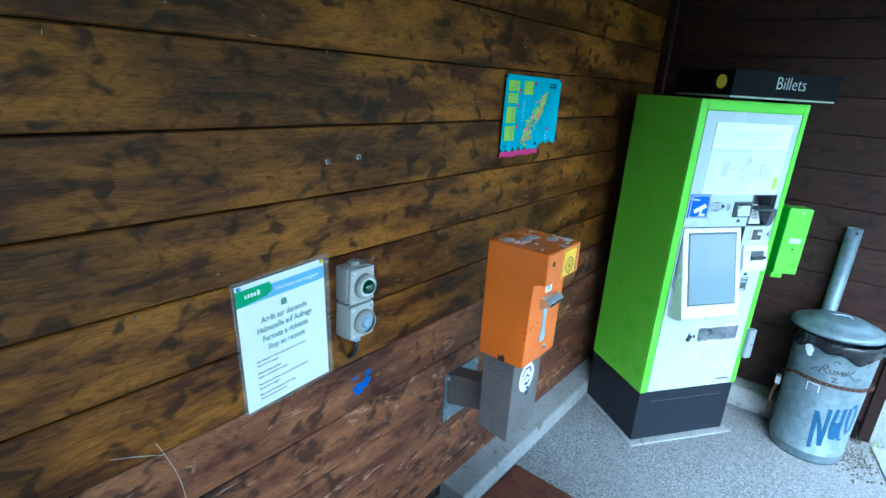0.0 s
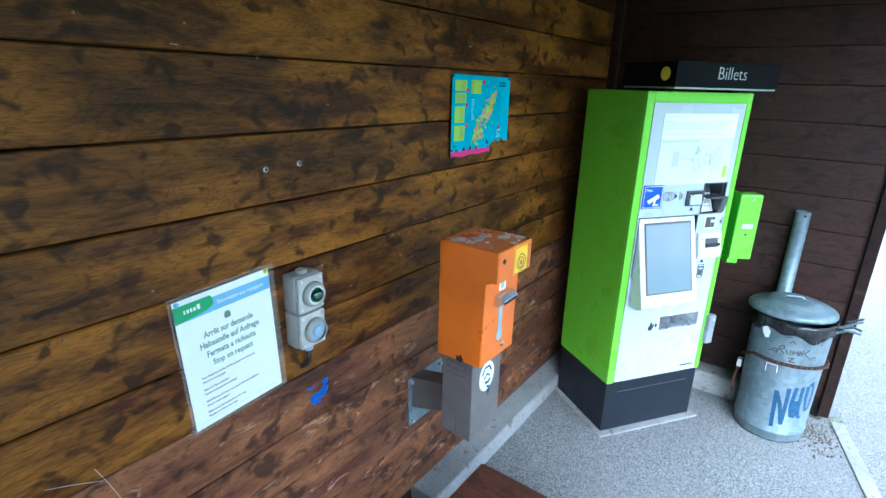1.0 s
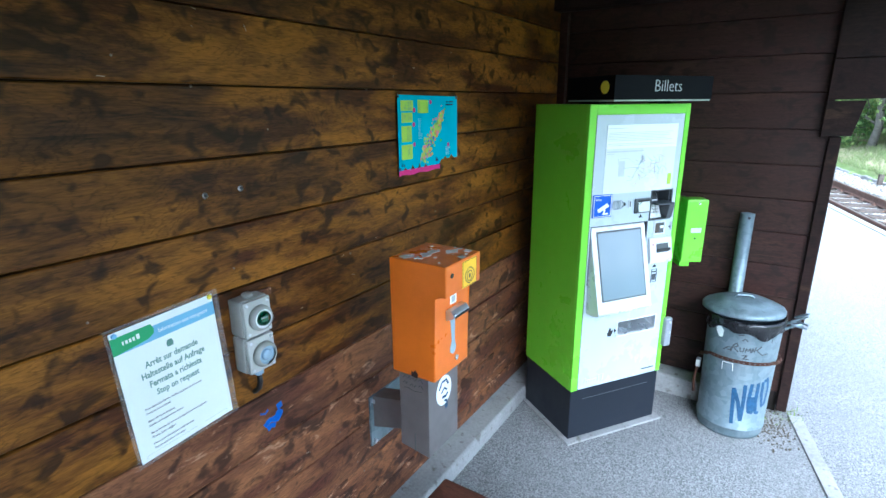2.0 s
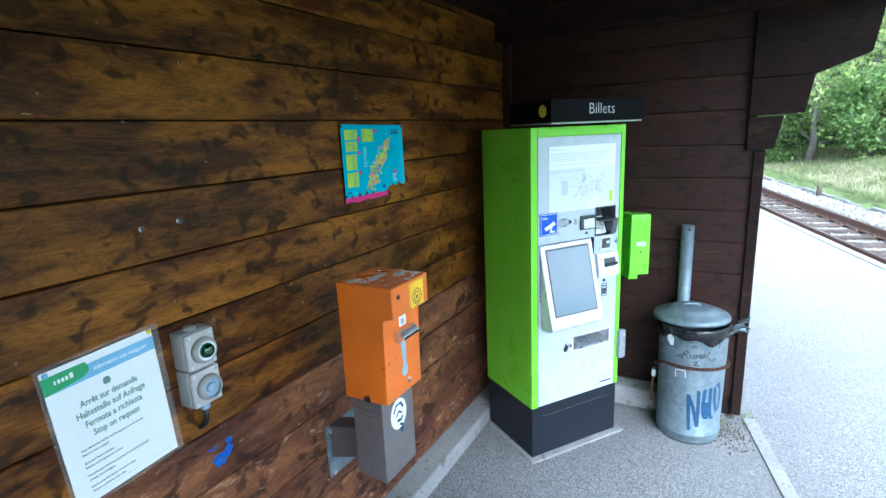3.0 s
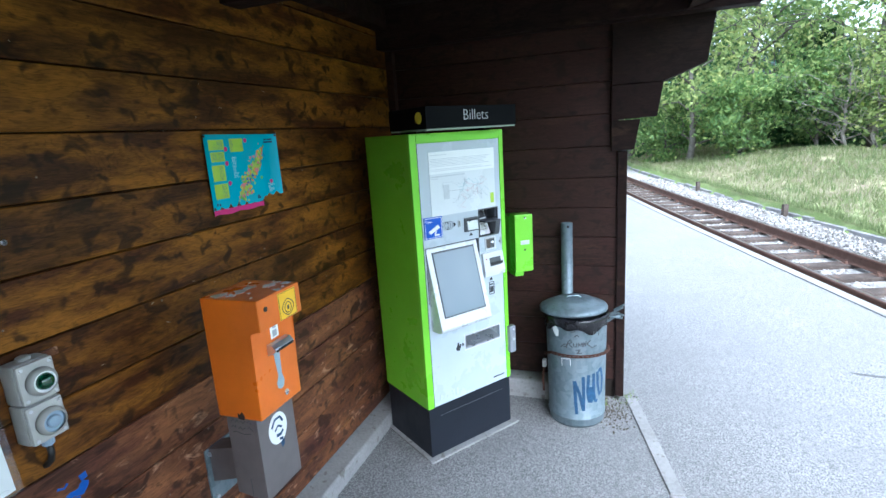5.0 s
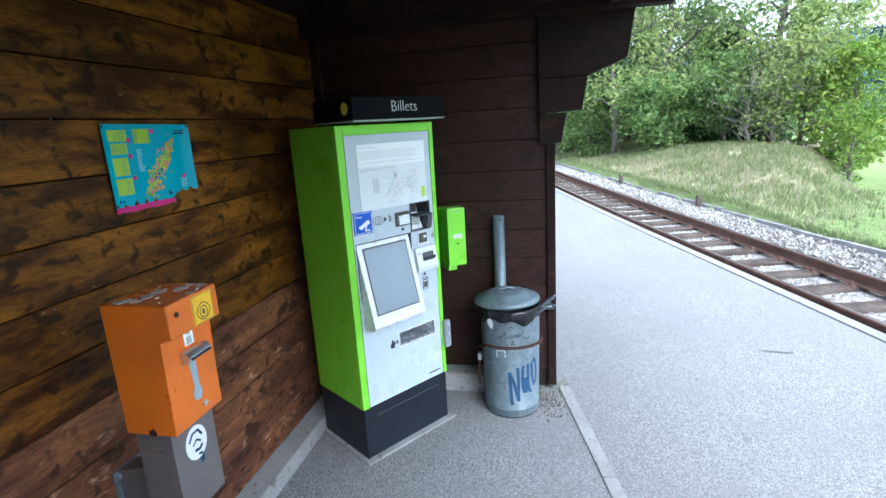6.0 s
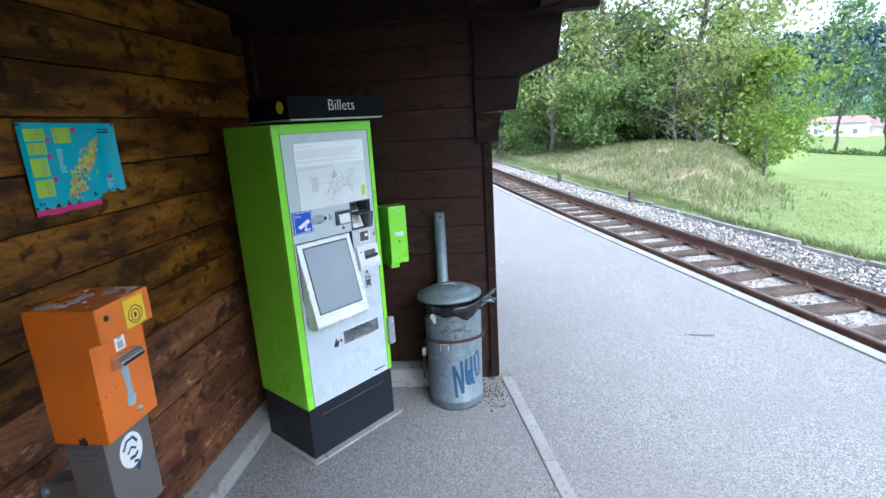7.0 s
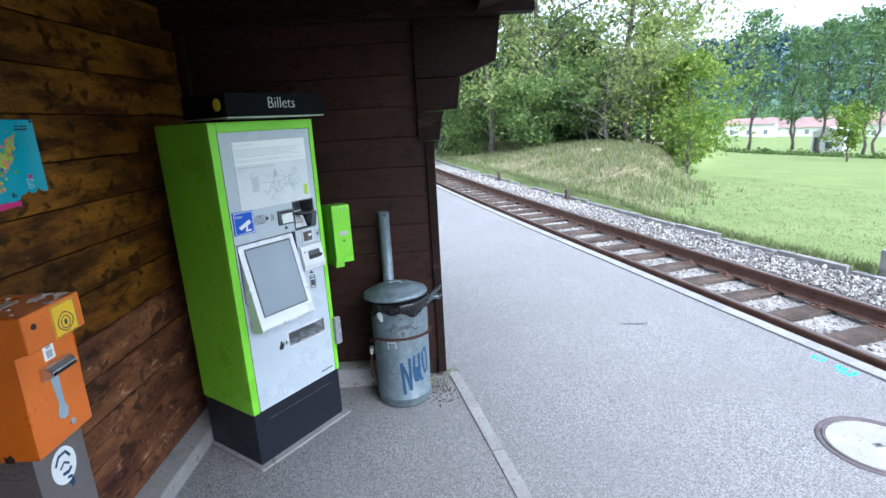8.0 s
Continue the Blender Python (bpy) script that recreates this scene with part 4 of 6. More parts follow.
chain = empty("chain", pose(BX, BY, 0), "rusty chain slung round the bin", "chain")
seed_link = None
way = []
for i in range(33):
    a = radians(-205) + radians(248) * i / 32
    sag = 0.475 + 0.035 * math.sin(i / 32 * 3.1) - (0.10 * max(0, (9 - i) / 9))
    way.append(Vector(((0.2035) * math.cos(a), 0.2035 * math.sin(a), sag)))
for i in range(32):
    d = (way[i + 1] - way[i]).normalized()
    m = Matrix.Translation((way[i] + way[i + 1]) / 2) @ d.to_track_quat("X", "Z").to_matrix().to_4x4() @ pose(0, 0, 0, 90 * (i % 2) + 20)
    if seed_link is None:
        seed_link = part("chain_link", link_mesh(), RUST, chain)
        seed_link.matrix_basis = m
    else:
        o = new("chain_link", seed_link.data)
        o.parent, o.matrix_basis = chain, m
part("padlock", box(-0.222, -0.196, -0.03, 0.012, 0.335, 0.385, 0.005), paint("white_padlock", (0.6, 0.6, 0.57), 0.4), chain, "pale padlock")
b = tube([(-0.21, -0.01, 0.335), (-0.222, -0.015, 0.26), (-0.215, -0.02, 0.16)], 0.008, 8)
part("loose_strap", b, RUST, chain, "rusty loose end of the chain")

# ---------------------------------------------------------------- orange ticket canceller
OX0, OX1, OY0, OY1, OZ0, OZ1 = 0.213, 0.452, 2.43, 2.665, 1.012, 1.457
canceller = empty("ticket_canceller", pose(0.022, 0.030, -0.040), "orange enamelled ticket canceller on a grey steel wall bracket", "ticket canceller")
shell = part("housing", prism([(OX0, OZ0), (0.402, OZ0), (0.402, 1.338), (0.414, 1.345), (OX1, 1.345), (OX1, OZ1), (OX0, OZ1)], OY0, OY1, bevel=0.006), ORANGE, canceller, "orange enamelled steel housing, stained on top")
part("sticker", box(OX1, OX1 + 0.0015, 2.536, 2.636, 1.349, 1.448, 0.0005), STICKER, shell, "yellow sticker with a black eye-like sign")
b = bmesh.new()


def on_cap(a, c, lift):
    return (OX1 + 0.0016 + lift, a, c)


EYE_Y, EYE_Z = 2.586, 1.388
ribbon([(EYE_Y + 0.032 * math.cos(a), EYE_Z + 0.030 * math.sin(a) * (1 - 0.25 * abs(math.cos(a)))) for a in (math.tau * i / 26 for i in range(27))], 0.0035, 0.0008, on_cap, b)
ribbon([(EYE_Y + 0.018 * math.cos(a), EYE_Z - 0.002 + 0.019 * math.sin(a)) for a in (math.tau * i / 20 for i in range(21))], 0.0035, 0.0008, on_cap, b)
ribbon([(EYE_Y, EYE_Z + 0.006), (EYE_Y, EYE_Z - 0.010)], 0.011, 0.0008, on_cap, b)
part("sticker_sign", b, INK, shell)
b = bmesh.new()
for c0 in (1.4455, 1.3515):
    ribbon([(2.539, c0), (2.633, c0)], 0.0016, 0.0008, on_cap, b)
for a0 in (2.539, 2.633):
    ribbon([(a0, 1.3515), (a0, 1.4455)], 0.0016, 0.0008, on_cap, b)
part("sticker_border", b, INK, shell)
part("lamp_hole", tube([(OX1 - 0.001, 2.468, 1.418), (OX1 + 0.0025, 2.468, 1.418)], 0.009, 16), BLACK_HOLE, shell)
mouth = part("ticket_mouth", prism([(0.402, 1.225), (0.436, 1.240), (0.440, 1.252), (0.424, 1.268), (0.402, 1.268)], 2.505, 2.612, bevel=0.003), ALU, shell, "steel ticket mouth")
part("mouth_slot", prism([(0.4385, 1.240), (0.4425, 1.243), (0.4435, 1.249), (0.439, 1.251)], 2.512, 2.605), BLACK_HOLE, mouth)
part("pictogram", box(0.402, 0.4032, 2.535, 2.578, 1.278, 1.330), PAPER, shell, "small white ticket pictogram")
b = box(0.4032, 0.4042, 2.545, 2.568, 1.284, 1.308)
box(0.4032, 0.4042, 2.548, 2.566, 1.314, 1.324, 0, b)
part("pictogram_print", b, GREY_INK, shell)
b = prism([(2.535, 1.222), (2.568, 1.222), (2.566, 1.130), (2.575, 1.105), (2.568, 1.082), (2.550, 1.078), (2.535, 1.088), (2.533, 1.106), (2.545, 1.132)], 0.4021, 0.4036, "x")
part("bottle_print", b, paint("pale_blue_grey_print", (0.30, 0.40, 0.46), 0.5), shell, "faded pale arrow print")
part("key_lock", tube([(0.402, 2.578, 1.052), (0.406, 2.578, 1.052)], 0.011, 16), ALU, shell)
st = random.Random(5)
b = bmesh.new()
for i in range(26):
    x, y = st.uniform(0.24, 0.44), st.uniform(2.46, 2.655)
    big = i < 6
    r = st.uniform(0.014, 0.028) if big else st.uniform(0.002, 0.008)
    o = [(x + r * st.uniform(0.5, 1.2) * math.cos(a), y + r * st.uniform(0.5, 1.5) * math.sin(a)) for a in (math.tau * j / 11 for j in range(11))]
    prism([(min(0.446, max(0.22, p)), min(2.658, max(2.437, q))) for p, q in o], OZ1 - 0.001, OZ1 + 0.0006 + 0.0001 * i, "z", b)
tagged(part("whitish_stain", b, CHALK, shell, "dried whitish droppings and rubbed paint"), kind="stuff")
part("scorch_mark", prism([(0.30, 1.012), (0.325, 1.010), (0.33, 1.024), (0.318, 1.040), (0.308, 1.028), (0.300, 1.034)], OY0 - 0.0012, OY0 + 0.002), BURN, shell, "small burnt patch")
arm = part("bracket", prism([(0.232, 0.690), (0.366, 0.672), (0.366, OZ0), (0.232, OZ0)], 2.442, 2.648, bevel=0.003), GREY_STEEL, canceller, "grey painted steel bracket")
part("seam", box(0.300, 0.302, 2.4405, 2.443, 0.678, 0.76), DARK_PLASTIC, arm)
part("bracket_arm", prism([(-0.014, 0.600), (0.233, 0.675), (0.233, 0.805), (-0.014, 0.752)], 2.560, 2.645, bevel=0.003), GREY_STEEL, canceller, "grey painted steel arm")
wallp = part("wall_plate", box(-0.025, -0.013, 2.540, 2.78, 0.508, 0.752, 0.003), GALV, canceller, "bolted wall plate")
for y, z in ((2.560, 0.73), (2.560, 0.53), (2.76, 0.73), (2.76, 0.53)):
    part("bolt", tube([(-0.013, y, z), (-0.002, y, z)], 0.010, 6), ALU, wallp)
b = bmesh.new()
for line in ([(0.250, 0.985), (0.262, 1.000), (0.270, 0.985), (0.280, 1.000), (0.285, 0.985)], [(0.250, 0.965), (0.258, 0.975), (0.266, 0.962), (0.270, 0.976)], [(0.290, 0.99), (0.300, 0.998), (0.302, 0.985), (0.315, 0.996)],
             [(0.280, 0.960), (0.292, 0.972), (0.298, 0.958), (0.312, 0.97)], [(0.320, 0.990), (0.332, 1.0), (0.340, 0.985)], [(0.322, 0.965), (0.330, 0.975), (0.344, 0.960)], [(0.252, 0.945), (0.27, 0.95), (0.30, 0.942), (0.335, 0.948)]):
    ribbon(dense(line, 0.006), 0.0025, 0.0005, lambda a, c, lift: (a, 2.442 - lift, c), b)
part("scribble", b, INK, arm, "black marker scribble")
rs = part("round_sticker", prism([(2.545 + 0.052 * math.cos(a), 0.915 + 0.062 * math.sin(a)) for a in (math.tau * i / 28 for i in range(28))], 0.366, 0.3675, "x"), WHITE, arm, "torn round white sticker with dark motif")
b = bmesh.new()
for line, w in (([(2.51, 0.93), (2.53, 0.955), (2.56, 0.955), (2.575, 0.93)], 0.010), ([(2.525, 0.91), (2.545, 0.925), (2.565, 0.91)], 0.008), ([(2.53, 0.89), (2.555, 0.885), (2.57, 0.895)], 0.012), ([(2.545, 0.87), (2.565, 0.862)], 0.010)):
    ribbon(line, w, 0.0008, lambda a, c, lift: (0.3676 + lift, a, c), b)
part("sticker_motif", b, TEAL_SPRAY, rs)
part("sticker_rest", prism([(2.545, 0.865), (2.572, 0.868), (2.570, 0.832), (2.556, 0.828)], 0.366, 0.3672, "x"), TEAL_SPRAY, rs)

# ---------------------------------------------------------------- notice on the wall
PY, PZ, PWD, PHT = 1.655, 0.995, 0.283, 0.400
notice = empty("notice", pose(0.002, PY, PZ, 1.5, 0, 90) @ pose(0, 0, 0, 0, -3.5, 0), "laminated white notice about stopping on request, pinned to the boards", "notice")
part("laminate", box(-0.010, PWD + 0.020, -0.0012, 0.0, -0.014, PHT + 0.012, 0.0005), FILM, notice, "clear laminate with lifted edges")
sheet = part("sheet", box(0, PWD, -0.0030, -0.0013, 0, PHT, 0.0003), PAPER, notice, "white printed sheet")
part("blue_band", box(0.0, PWD, -0.0036, -0.0029, PHT - 0.062, PHT - 0.022), BLUE_PRINT, sheet)
tabo = [(0.0, PHT - 0.062), (0.0, PHT - 0.014), (0.102, PHT - 0.014), (0.108, PHT - 0.030), (0.106, PHT - 0.042), (0.090, PHT - 0.052), (0.06, PHT - 0.056)]
part("green_tab", prism(tabo, -0.0041, -0.0029), GREEN_PRINT, sheet)
b = bmesh.new()
for x0, x1 in ((0.026, 0.030), (0.034, 0.040), (0.043, 0.049), (0.052, 0.058), (0.062, 0.070)):
    box(x0, x1, -0.0046, -0.004, PHT - 0.040, PHT - (0.026 if x1 > 0.065 else 0.030), 0, b)
part("maker_mark", b, WHITE, sheet)


def line_of(words, size, x, z, wide, mat, align="LEFT"):
    letters("text_line", words, size, pose(x, -0.0036, z, 90), mat, sheet, 0.0003, align, wide, -0.0005 if size > 0.02 else 0.0)


line_of("Information aux voyageurs", 0.018, 0.118, PHT - 0.047, 0.142, WHITE)
part("train_symbol", prism([(0.133, 0.302), (0.149, 0.302), (0.151, 0.312), (0.147, 0.322), (0.135, 0.322), (0.131, 0.312)], -0.0036, -0.003), TEXT_GREEN, sheet)
line_of("Arrêt sur demande", 0.026, 0.141, 0.270, 0.150, TEXT_GREEN, "CENTER")
line_of("Haltestelle auf Anfrage", 0.026, 0.141, 0.240, 0.180, TEXT_GREEN, "CENTER")
line_of("Fermata a richiesta", 0.026, 0.141, 0.210, 0.150, TEXT_GREEN, "CENTER")
line_of("Stop on request", 0.026, 0.141, 0.180, 0.124, TEXT_GREEN, "CENTER")
for z, words, wide in ((0.151, "Pour demander l'arrêt, veuillez appuyer sur le bouton.", 0.165), (0.137, "Merci et bon voyage!", 0.066), (0.113, "Bitte auf Taste drücken", 0.074), (0.099, "Danke und angenehme Reise!", 0.096),
                       (0.075, "Per la fermata del treno, si prega di premere il pulsante", 0.166), (0.061, "Grazie, buon viaggio!", 0.066), (0.040, "Please press the button to ask for stop", 0.118), (0.026, "Thanks and have a nice trip!", 0.088)):
    line_of(words, 0.0095, 0.040, z, wide, INK)
b = bmesh.new()
ribbon(dense([(0.020, 0.006), (0.014, 0.011), (0.020, 0.017), (0.165, 0.017)], 0.01), 0.0012, 0.0004, lambda a, c, lift: (a, -0.0031 - lift, c), b)
ribbon(dense([(0.190, 0.017), (0.262, 0.017), (0.268, 0.011), (0.262, 0.006)], 0.01), 0.0012, 0.0004, lambda a, c, lift: (a, -0.0031 - lift, c), b)
part("rule", b, PALE_INK, sheet)
for x, z, m in ((0.012, PHT - 0.008, BLUE_PRINT), (PWD - 0.008, PHT - 0.006, YELLOW)):
    pin = link("drawing_pin", lathe([(0, 0.006), (0.005, 0.0055), (0.007, 0.003), (0.007, 0.0)], 14), m, smooth=True)
    pin.matrix_basis = notice.matrix_basis @ pose(x, -0.003, z, 90)
    tagged(pin, "small round drawing pin holding the notice", "drawing pin", "drawing pins")

# ---------------------------------------------------------------- switch boxes
sw = empty("switch_box", pose(0.0, 1.970, 1.132, 0, 0, 90), "grey plastic double switch box with green lamp and push button", "switch")
for z, name in ((0.122, "lamp"), (0.0, "button")):
    case = part("case", box(0.0, 0.100, -0.058, 0.0, z, z + 0.118, 0.008), GREY_BOX, sw)
    cover = part("cover", box(0.002, 0.098, -0.074, -0.0585, z + 0.002, z + 0.116, 0.006), GREY_LID, case)
    for sx in (0.013, 0.087):
        for sz in (0.013, 0.105):
            part("screw", tube([(sx, -0.073, z + sz), (sx, -0.0755, z + sz)], 0.0052, 10), ALU, cover)
    ring = part("collar", lathe([(0.030, 0.0), (0.041, 0.0), (0.040, 0.010), (0.034, 0.020), (0.030, 0.020)], 28), GREY_BOX, cover, smooth=True)
    ring.matrix_basis = pose(0.055, -0.074, z + 0.056, 90)
    if name == "lamp":
        rim = part("lamp_rim", lathe([(0.024, 0.0), (0.032, 0.0), (0.032, 0.016), (0.027, 0.018), (0.024, 0.014)], 28), WHITE, cover, "white ring", True)
        rim.matrix_basis = pose(0.057, -0.074, z + 0.056, 90)
        lens = part("lamp_lens", lathe([(0, 0.034), (0.012, 0.032), (0.021, 0.024), (0.025, 0.012), (0.025, 0)], 28), GREEN_LENS, cover, "dark green lens", True)
        lens.matrix_basis = pose(0.057, -0.074, z + 0.056, 90)
    else:
        rim = part("button_rim", lathe([(0.018, 0.0), (0.034, 0.0), (0.034, 0.010), (0.022, 0.014), (0.018, 0.010)], 28), BLUE_BUTTON, cover, "blue-grey ring", True)
        rim.matrix_basis = pose(0.055, -0.074, z + 0.056, 90)
        knob = part("push_button", lathe([(0, 0.020), (0.014, 0.020), (0.017, 0.017), (0.017, 0.0)], 28), BLUE_BUTTON, cover, "blue-grey push button", True)
        knob.matrix_basis = pose(0.055, -0.074, z + 0.056, 90)
part("top_plug", lathe([(0.018, 0), (0.018, 0.008), (0.012, 0.012), (0, 0.012)], 16), GREY_BOX, sw).matrix_basis = pose(0.05, -0.03, 0.240)
part("cable_gland", lathe([(0.012, -0.032), (0.016, -0.028), (0.016, -0.010), (0.019, -0.008), (0.019, 0.001), (0, 0.001)], 14), BLUE_BUTTON, sw).matrix_basis = pose(0.06, -0.03, 0)
part("cable", tube([(0.06, -0.03, -0.03), (0.061, -0.030, -0.06), (0.060, -0.022, -0.085), (0.056, -0.006, -0.10), (0.054, 0.0, -0.102)], 0.009, 10), CABLE, sw, "black cable", True)

# ---------------------------------------------------------------- map poster
mp = empty("map_poster", pose(0.002, 2.822, 1.638, 0, 0, 90), "turquoise map poster with a torn lower corner", "poster")


def on_map(a, c, lift):
    """The sheet lifts a little from the wall along its edges."""
    curl = 0.010 * max(0.0, 1 - a / 0.05) ** 2 + 0.016 * max(0.0, (a - 0.38) / 0.075) ** 2 + 0.004 * math.sin(a * 14) ** 2
    return (a, -0.0005 - curl - lift, c)


def map_shape(outline, lo, hi, nx=1):
    b = bmesh.new()
    lov, hiv = [b.verts.new(on_map(*p, lo)) for p in outline], [b.verts.new(on_map(*p, hi)) for p in outline]
    b.faces.new(lov[::-1])
    b.faces.new(hiv)
    for i in range(len(outline)):
        n = (i + 1) % len(outline)
        b.faces.new((lov[i], lov[n], hiv[n], hiv[i]))
    return b


b = bmesh.new()
cols, rows = 26, 14
low = [0.022 + 0.004 * math.sin(i * 2.3) + (0.020 * abs(math.sin(i * 1.9)) if i % 3 == 0 else 0) for i in range(cols + 1)]
low = [v if i < 19 else v + 0.022 + 0.006 * math.sin(i * 3) for i, v in enumerate(low)]
grid = [[b.verts.new(on_map(0.455 * i / cols, low[i] + (0.335 - 0.006 * i / cols - low[i]) * j / rows, 0.0)) for i in range(cols + 1)] for j in range(rows + 1)]
back = [[b.verts.new(on_map(0.455 * i / cols, low[i] + (0.335 - 0.006 * i / cols - low[i]) * j / rows, 0.0006)) for i in range(cols + 1)] for j in range(rows + 1)]
for g in (grid, back):
    for j in range(rows):
        for i in range(cols):
            b.faces.new((g[j][i], g[j][i + 1], g[j + 1][i + 1], g[j + 1][i]))
msheet = part("map_sheet", b, CYAN_PRINT, mp, "turquoise printed sheet")
b = bmesh.new()
ov = [(0.0 + 0.32 * i / 12, 0.002 + 0.003 * math.sin(i * 1.3)) for i in range(13)] + [(0.32 * i / 12, 0.024) for i in range(12, -1, -1)]
part("magenta_strip", map_shape(ov, -0.0002, 0.0009), PINK_PRINT, msheet, "magenta strip along the lower edge")
mr = random.Random(11)
for x0, z0, w, h in ((0.03, 0.270, 0.085, 0.042), (0.035, 0.222, 0.075, 0.040), (0.150, 0.258, 0.085, 0.056), (0.032, 0.142, 0.070, 0.066), (0.030, 0.068, 0.076, 0.062)):
    part("text_block", map_shape([(x0, z0), (x0 + w, z0), (x0 + w, z0 + h), (x0, z0 + h)], 0.0006, 0.0010), LIME_PRINT, msheet, "lime block of unreadable print")
    b = bmesh.new()
    z = z0 + h - 0.006
    while z > z0 + 0.004:
        ribbon([(x0 + 0.004, z), (x0 + w * 0.5 - mr.uniform(0.002, 0.01), z)], 0.0016, 0.0014, on_map, b)
        ribbon([(x0 + w * 0.54, z), (x0 + w - mr.uniform(0.004, 0.012), z)], 0.0016, 0.0014, on_map, b)
        z -= 0.0045
    tagged(part("print_lines", b, TEXT_GREEN, msheet), kind="stuff")
for x, z in ((0.122, 0.272), (0.118, 0.212), (0.120, 0.128), (0.252, 0.305), (0.395, 0.110)):
    part("red_badge", map_shape([(x + 0.010 * math.cos(a), z + 0.010 * math.sin(a)) for a in (math.tau * i / 12 for i in range(12))], 0.0006, 0.0016), PINK_PRINT, msheet)
MAPC = [paint("map_" + n, c, 0.5) for n, c in (("yellow", (0.75, 0.55, 0.05)), ("orange", (0.75, 0.25, 0.05)), ("pink", (0.70, 0.22, 0.28)), ("green", (0.18, 0.48, 0.08)), ("lime", (0.45, 0.60, 0.08)), ("blue", (0.05, 0.16, 0.45)))]
for i, m in enumerate(MAPC):
    b = bmesh.new()
    for j in range(46):
        u = mr.random()
        x = 0.185 + 0.165 * u + mr.gauss(0, 0.017)
        z = 0.062 + 0.195 * u + mr.gauss(0, 0.017)
        if i == 5 and j > 8:
            break
        r = mr.uniform(0.004, 0.010)
        o = [(x + r * mr.uniform(0.6, 1.2) * math.cos(a), z + r * mr.uniform(0.6, 1.2) * math.sin(a)) for a in (math.tau * q / 7 for q in range(7))]
        joined(b, map_shape(o, 0.0006, 0.0011 + 0.0001 * i))
    tagged(part("map_region", b, m, msheet), kind="stuff")
b = bmesh.new()
for i in range(14):
    z = 0.235 - i * 0.0065
    ribbon([(0.152, z), (0.152 + mr.uniform(0.018, 0.034), z)], 0.0016, 0.0012, on_map, b)
for i in range(6):
    ribbon([(0.37, 0.10 - i * 0.007), (0.37 + mr.uniform(0.02, 0.05), 0.10 - i * 0.007)], 0.0016, 0.0012, on_map, b)
tagged(part("print_lines", b, WHITE, msheet), kind="stuff")
b = bmesh.new()
for x0, x1 in ((0.375, 0.395), (0.40, 0.43)):
    ribbon([(x0, 0.305), (x1, 0.305)], 0.006, 0.0012, on_map, b)
ribbon([(0.372, 0.293), (0.43, 0.293)], 0.007, 0.0012, on_map, b)
for x0, h in ((0.03, 0.012), (0.045, 0.008), (0.20, 0.010), (0.29, 0.018), (0.30, 0.010)):
    ribbon([(x0, 0.040), (x0 + 0.004, 0.040 + h)], 0.010, 0.0012, on_map, b)
tagged(part("dark_print", b, paint("navy_print", (0.01, 0.03, 0.10), 0.5), msheet), kind="stuff")
for x, z in ((0.006, 0.327), (0.008, 0.032), (0.448, 0.322)):
    pin = link("drawing_pin", lathe([(0, 0.005), (0.004, 0.0045), (0.006, 0.002), (0.006, 0.0)], 12), INK, smooth=True)
    pin.matrix_basis = mp.matrix_basis @ Matrix.Translation(on_map(x, z, 0.0005)) @ pose(0, 0, 0, 90)
    tagged(pin, "small dark drawing pin holding the map", "drawing pin", "drawing pins")

# ---------------------------------------------------------------- screws, nails and marks on the boards
for y, z in ((1.944, 1.693), (2.060, 1.698)):
    s = empty("screw", pose(0.002, y, z, 0, 90, 0), "bright steel screw with washer in the boards", "screw", "screws in the wall")
    part("washer", lathe([(0, 0.0), (0.0085, 0.0), (0.0085, 0.0018), (0, 0.0022)], 16), ALU, s, smooth=True)
    part("screw_head", lathe([(0.0045, 0.0018), (0.0045, 0.0045), (0.002, 0.006), (0, 0.005)], 12), DARK_PLASTIC, s)
nail = lathe([(0, 0.0028), (0.003, 0.0024), (0.0045, 0.0)], 10)
nail = link("nail", nail, paint("dull_nail", (0.16, 0.12, 0.09), 0.6, 0.3), smooth=True)
tagged(nail, "dull nail head in the boards", "nail", "nail heads")
nail.matrix_basis = pose(0.0, 1.60, 1.437, 0, 90, 0)
nr = random.Random(21)
for i in range(26):
    zc = 0.22 + 0.2 * nr.randint(1, 11) + nr.choice((0.03, -0.035, 0.16)) + nr.uniform(-0.015, 0.015)
    copy_thing(nail, pose(0.0, nr.uniform(0.9, 3.6), zc, 0, 90, 0))
blot = random.Random(4)


def on_wall(a, c, lift):
    return (0.0006 + lift, a, c)


b = bmesh.new()
for line, w in (([(2.052, 0.962), (2.075, 0.975), (2.105, 0.968), (2.125, 0.992)], 0.028), ([(2.062, 0.945), (2.080, 0.952), (2.096, 0.945)], 0.026), ([(2.118, 1.022), (2.122, 1.000)], 0.020), ([(2.040, 1.018), (2.060, 1.008), (2.072, 1.018)], 0.009)):
    ribbon(dense(line, 0.008), [w * blot.uniform(0.6, 1.25) for _ in dense(line, 0.008)], 0.0016, on_wall, b)
mark = tagged(link("paint_mark", b, BLUE_PAINT), "bright blue paint smear on the boards", "paint mark")
mark.location = (0, -0.005, -0.082)
b = bmesh.new()
arc1 = [(1.06 + 0.36 * t, 1.108 - 0.02 * t - 0.092 * t * t) for t in (i / 22 for i in range(23))]
ribbon(arc1, 0.0018, 0.0008, on_wall, b)
arc2 = [(1.402 + 0.060 * math.sin(t * 1.6), 1.055 - 0.25 * t) for t in (i / 14 for i in range(15))]
ribbon(arc2, 0.0018, 0.0008, on_wall, b)
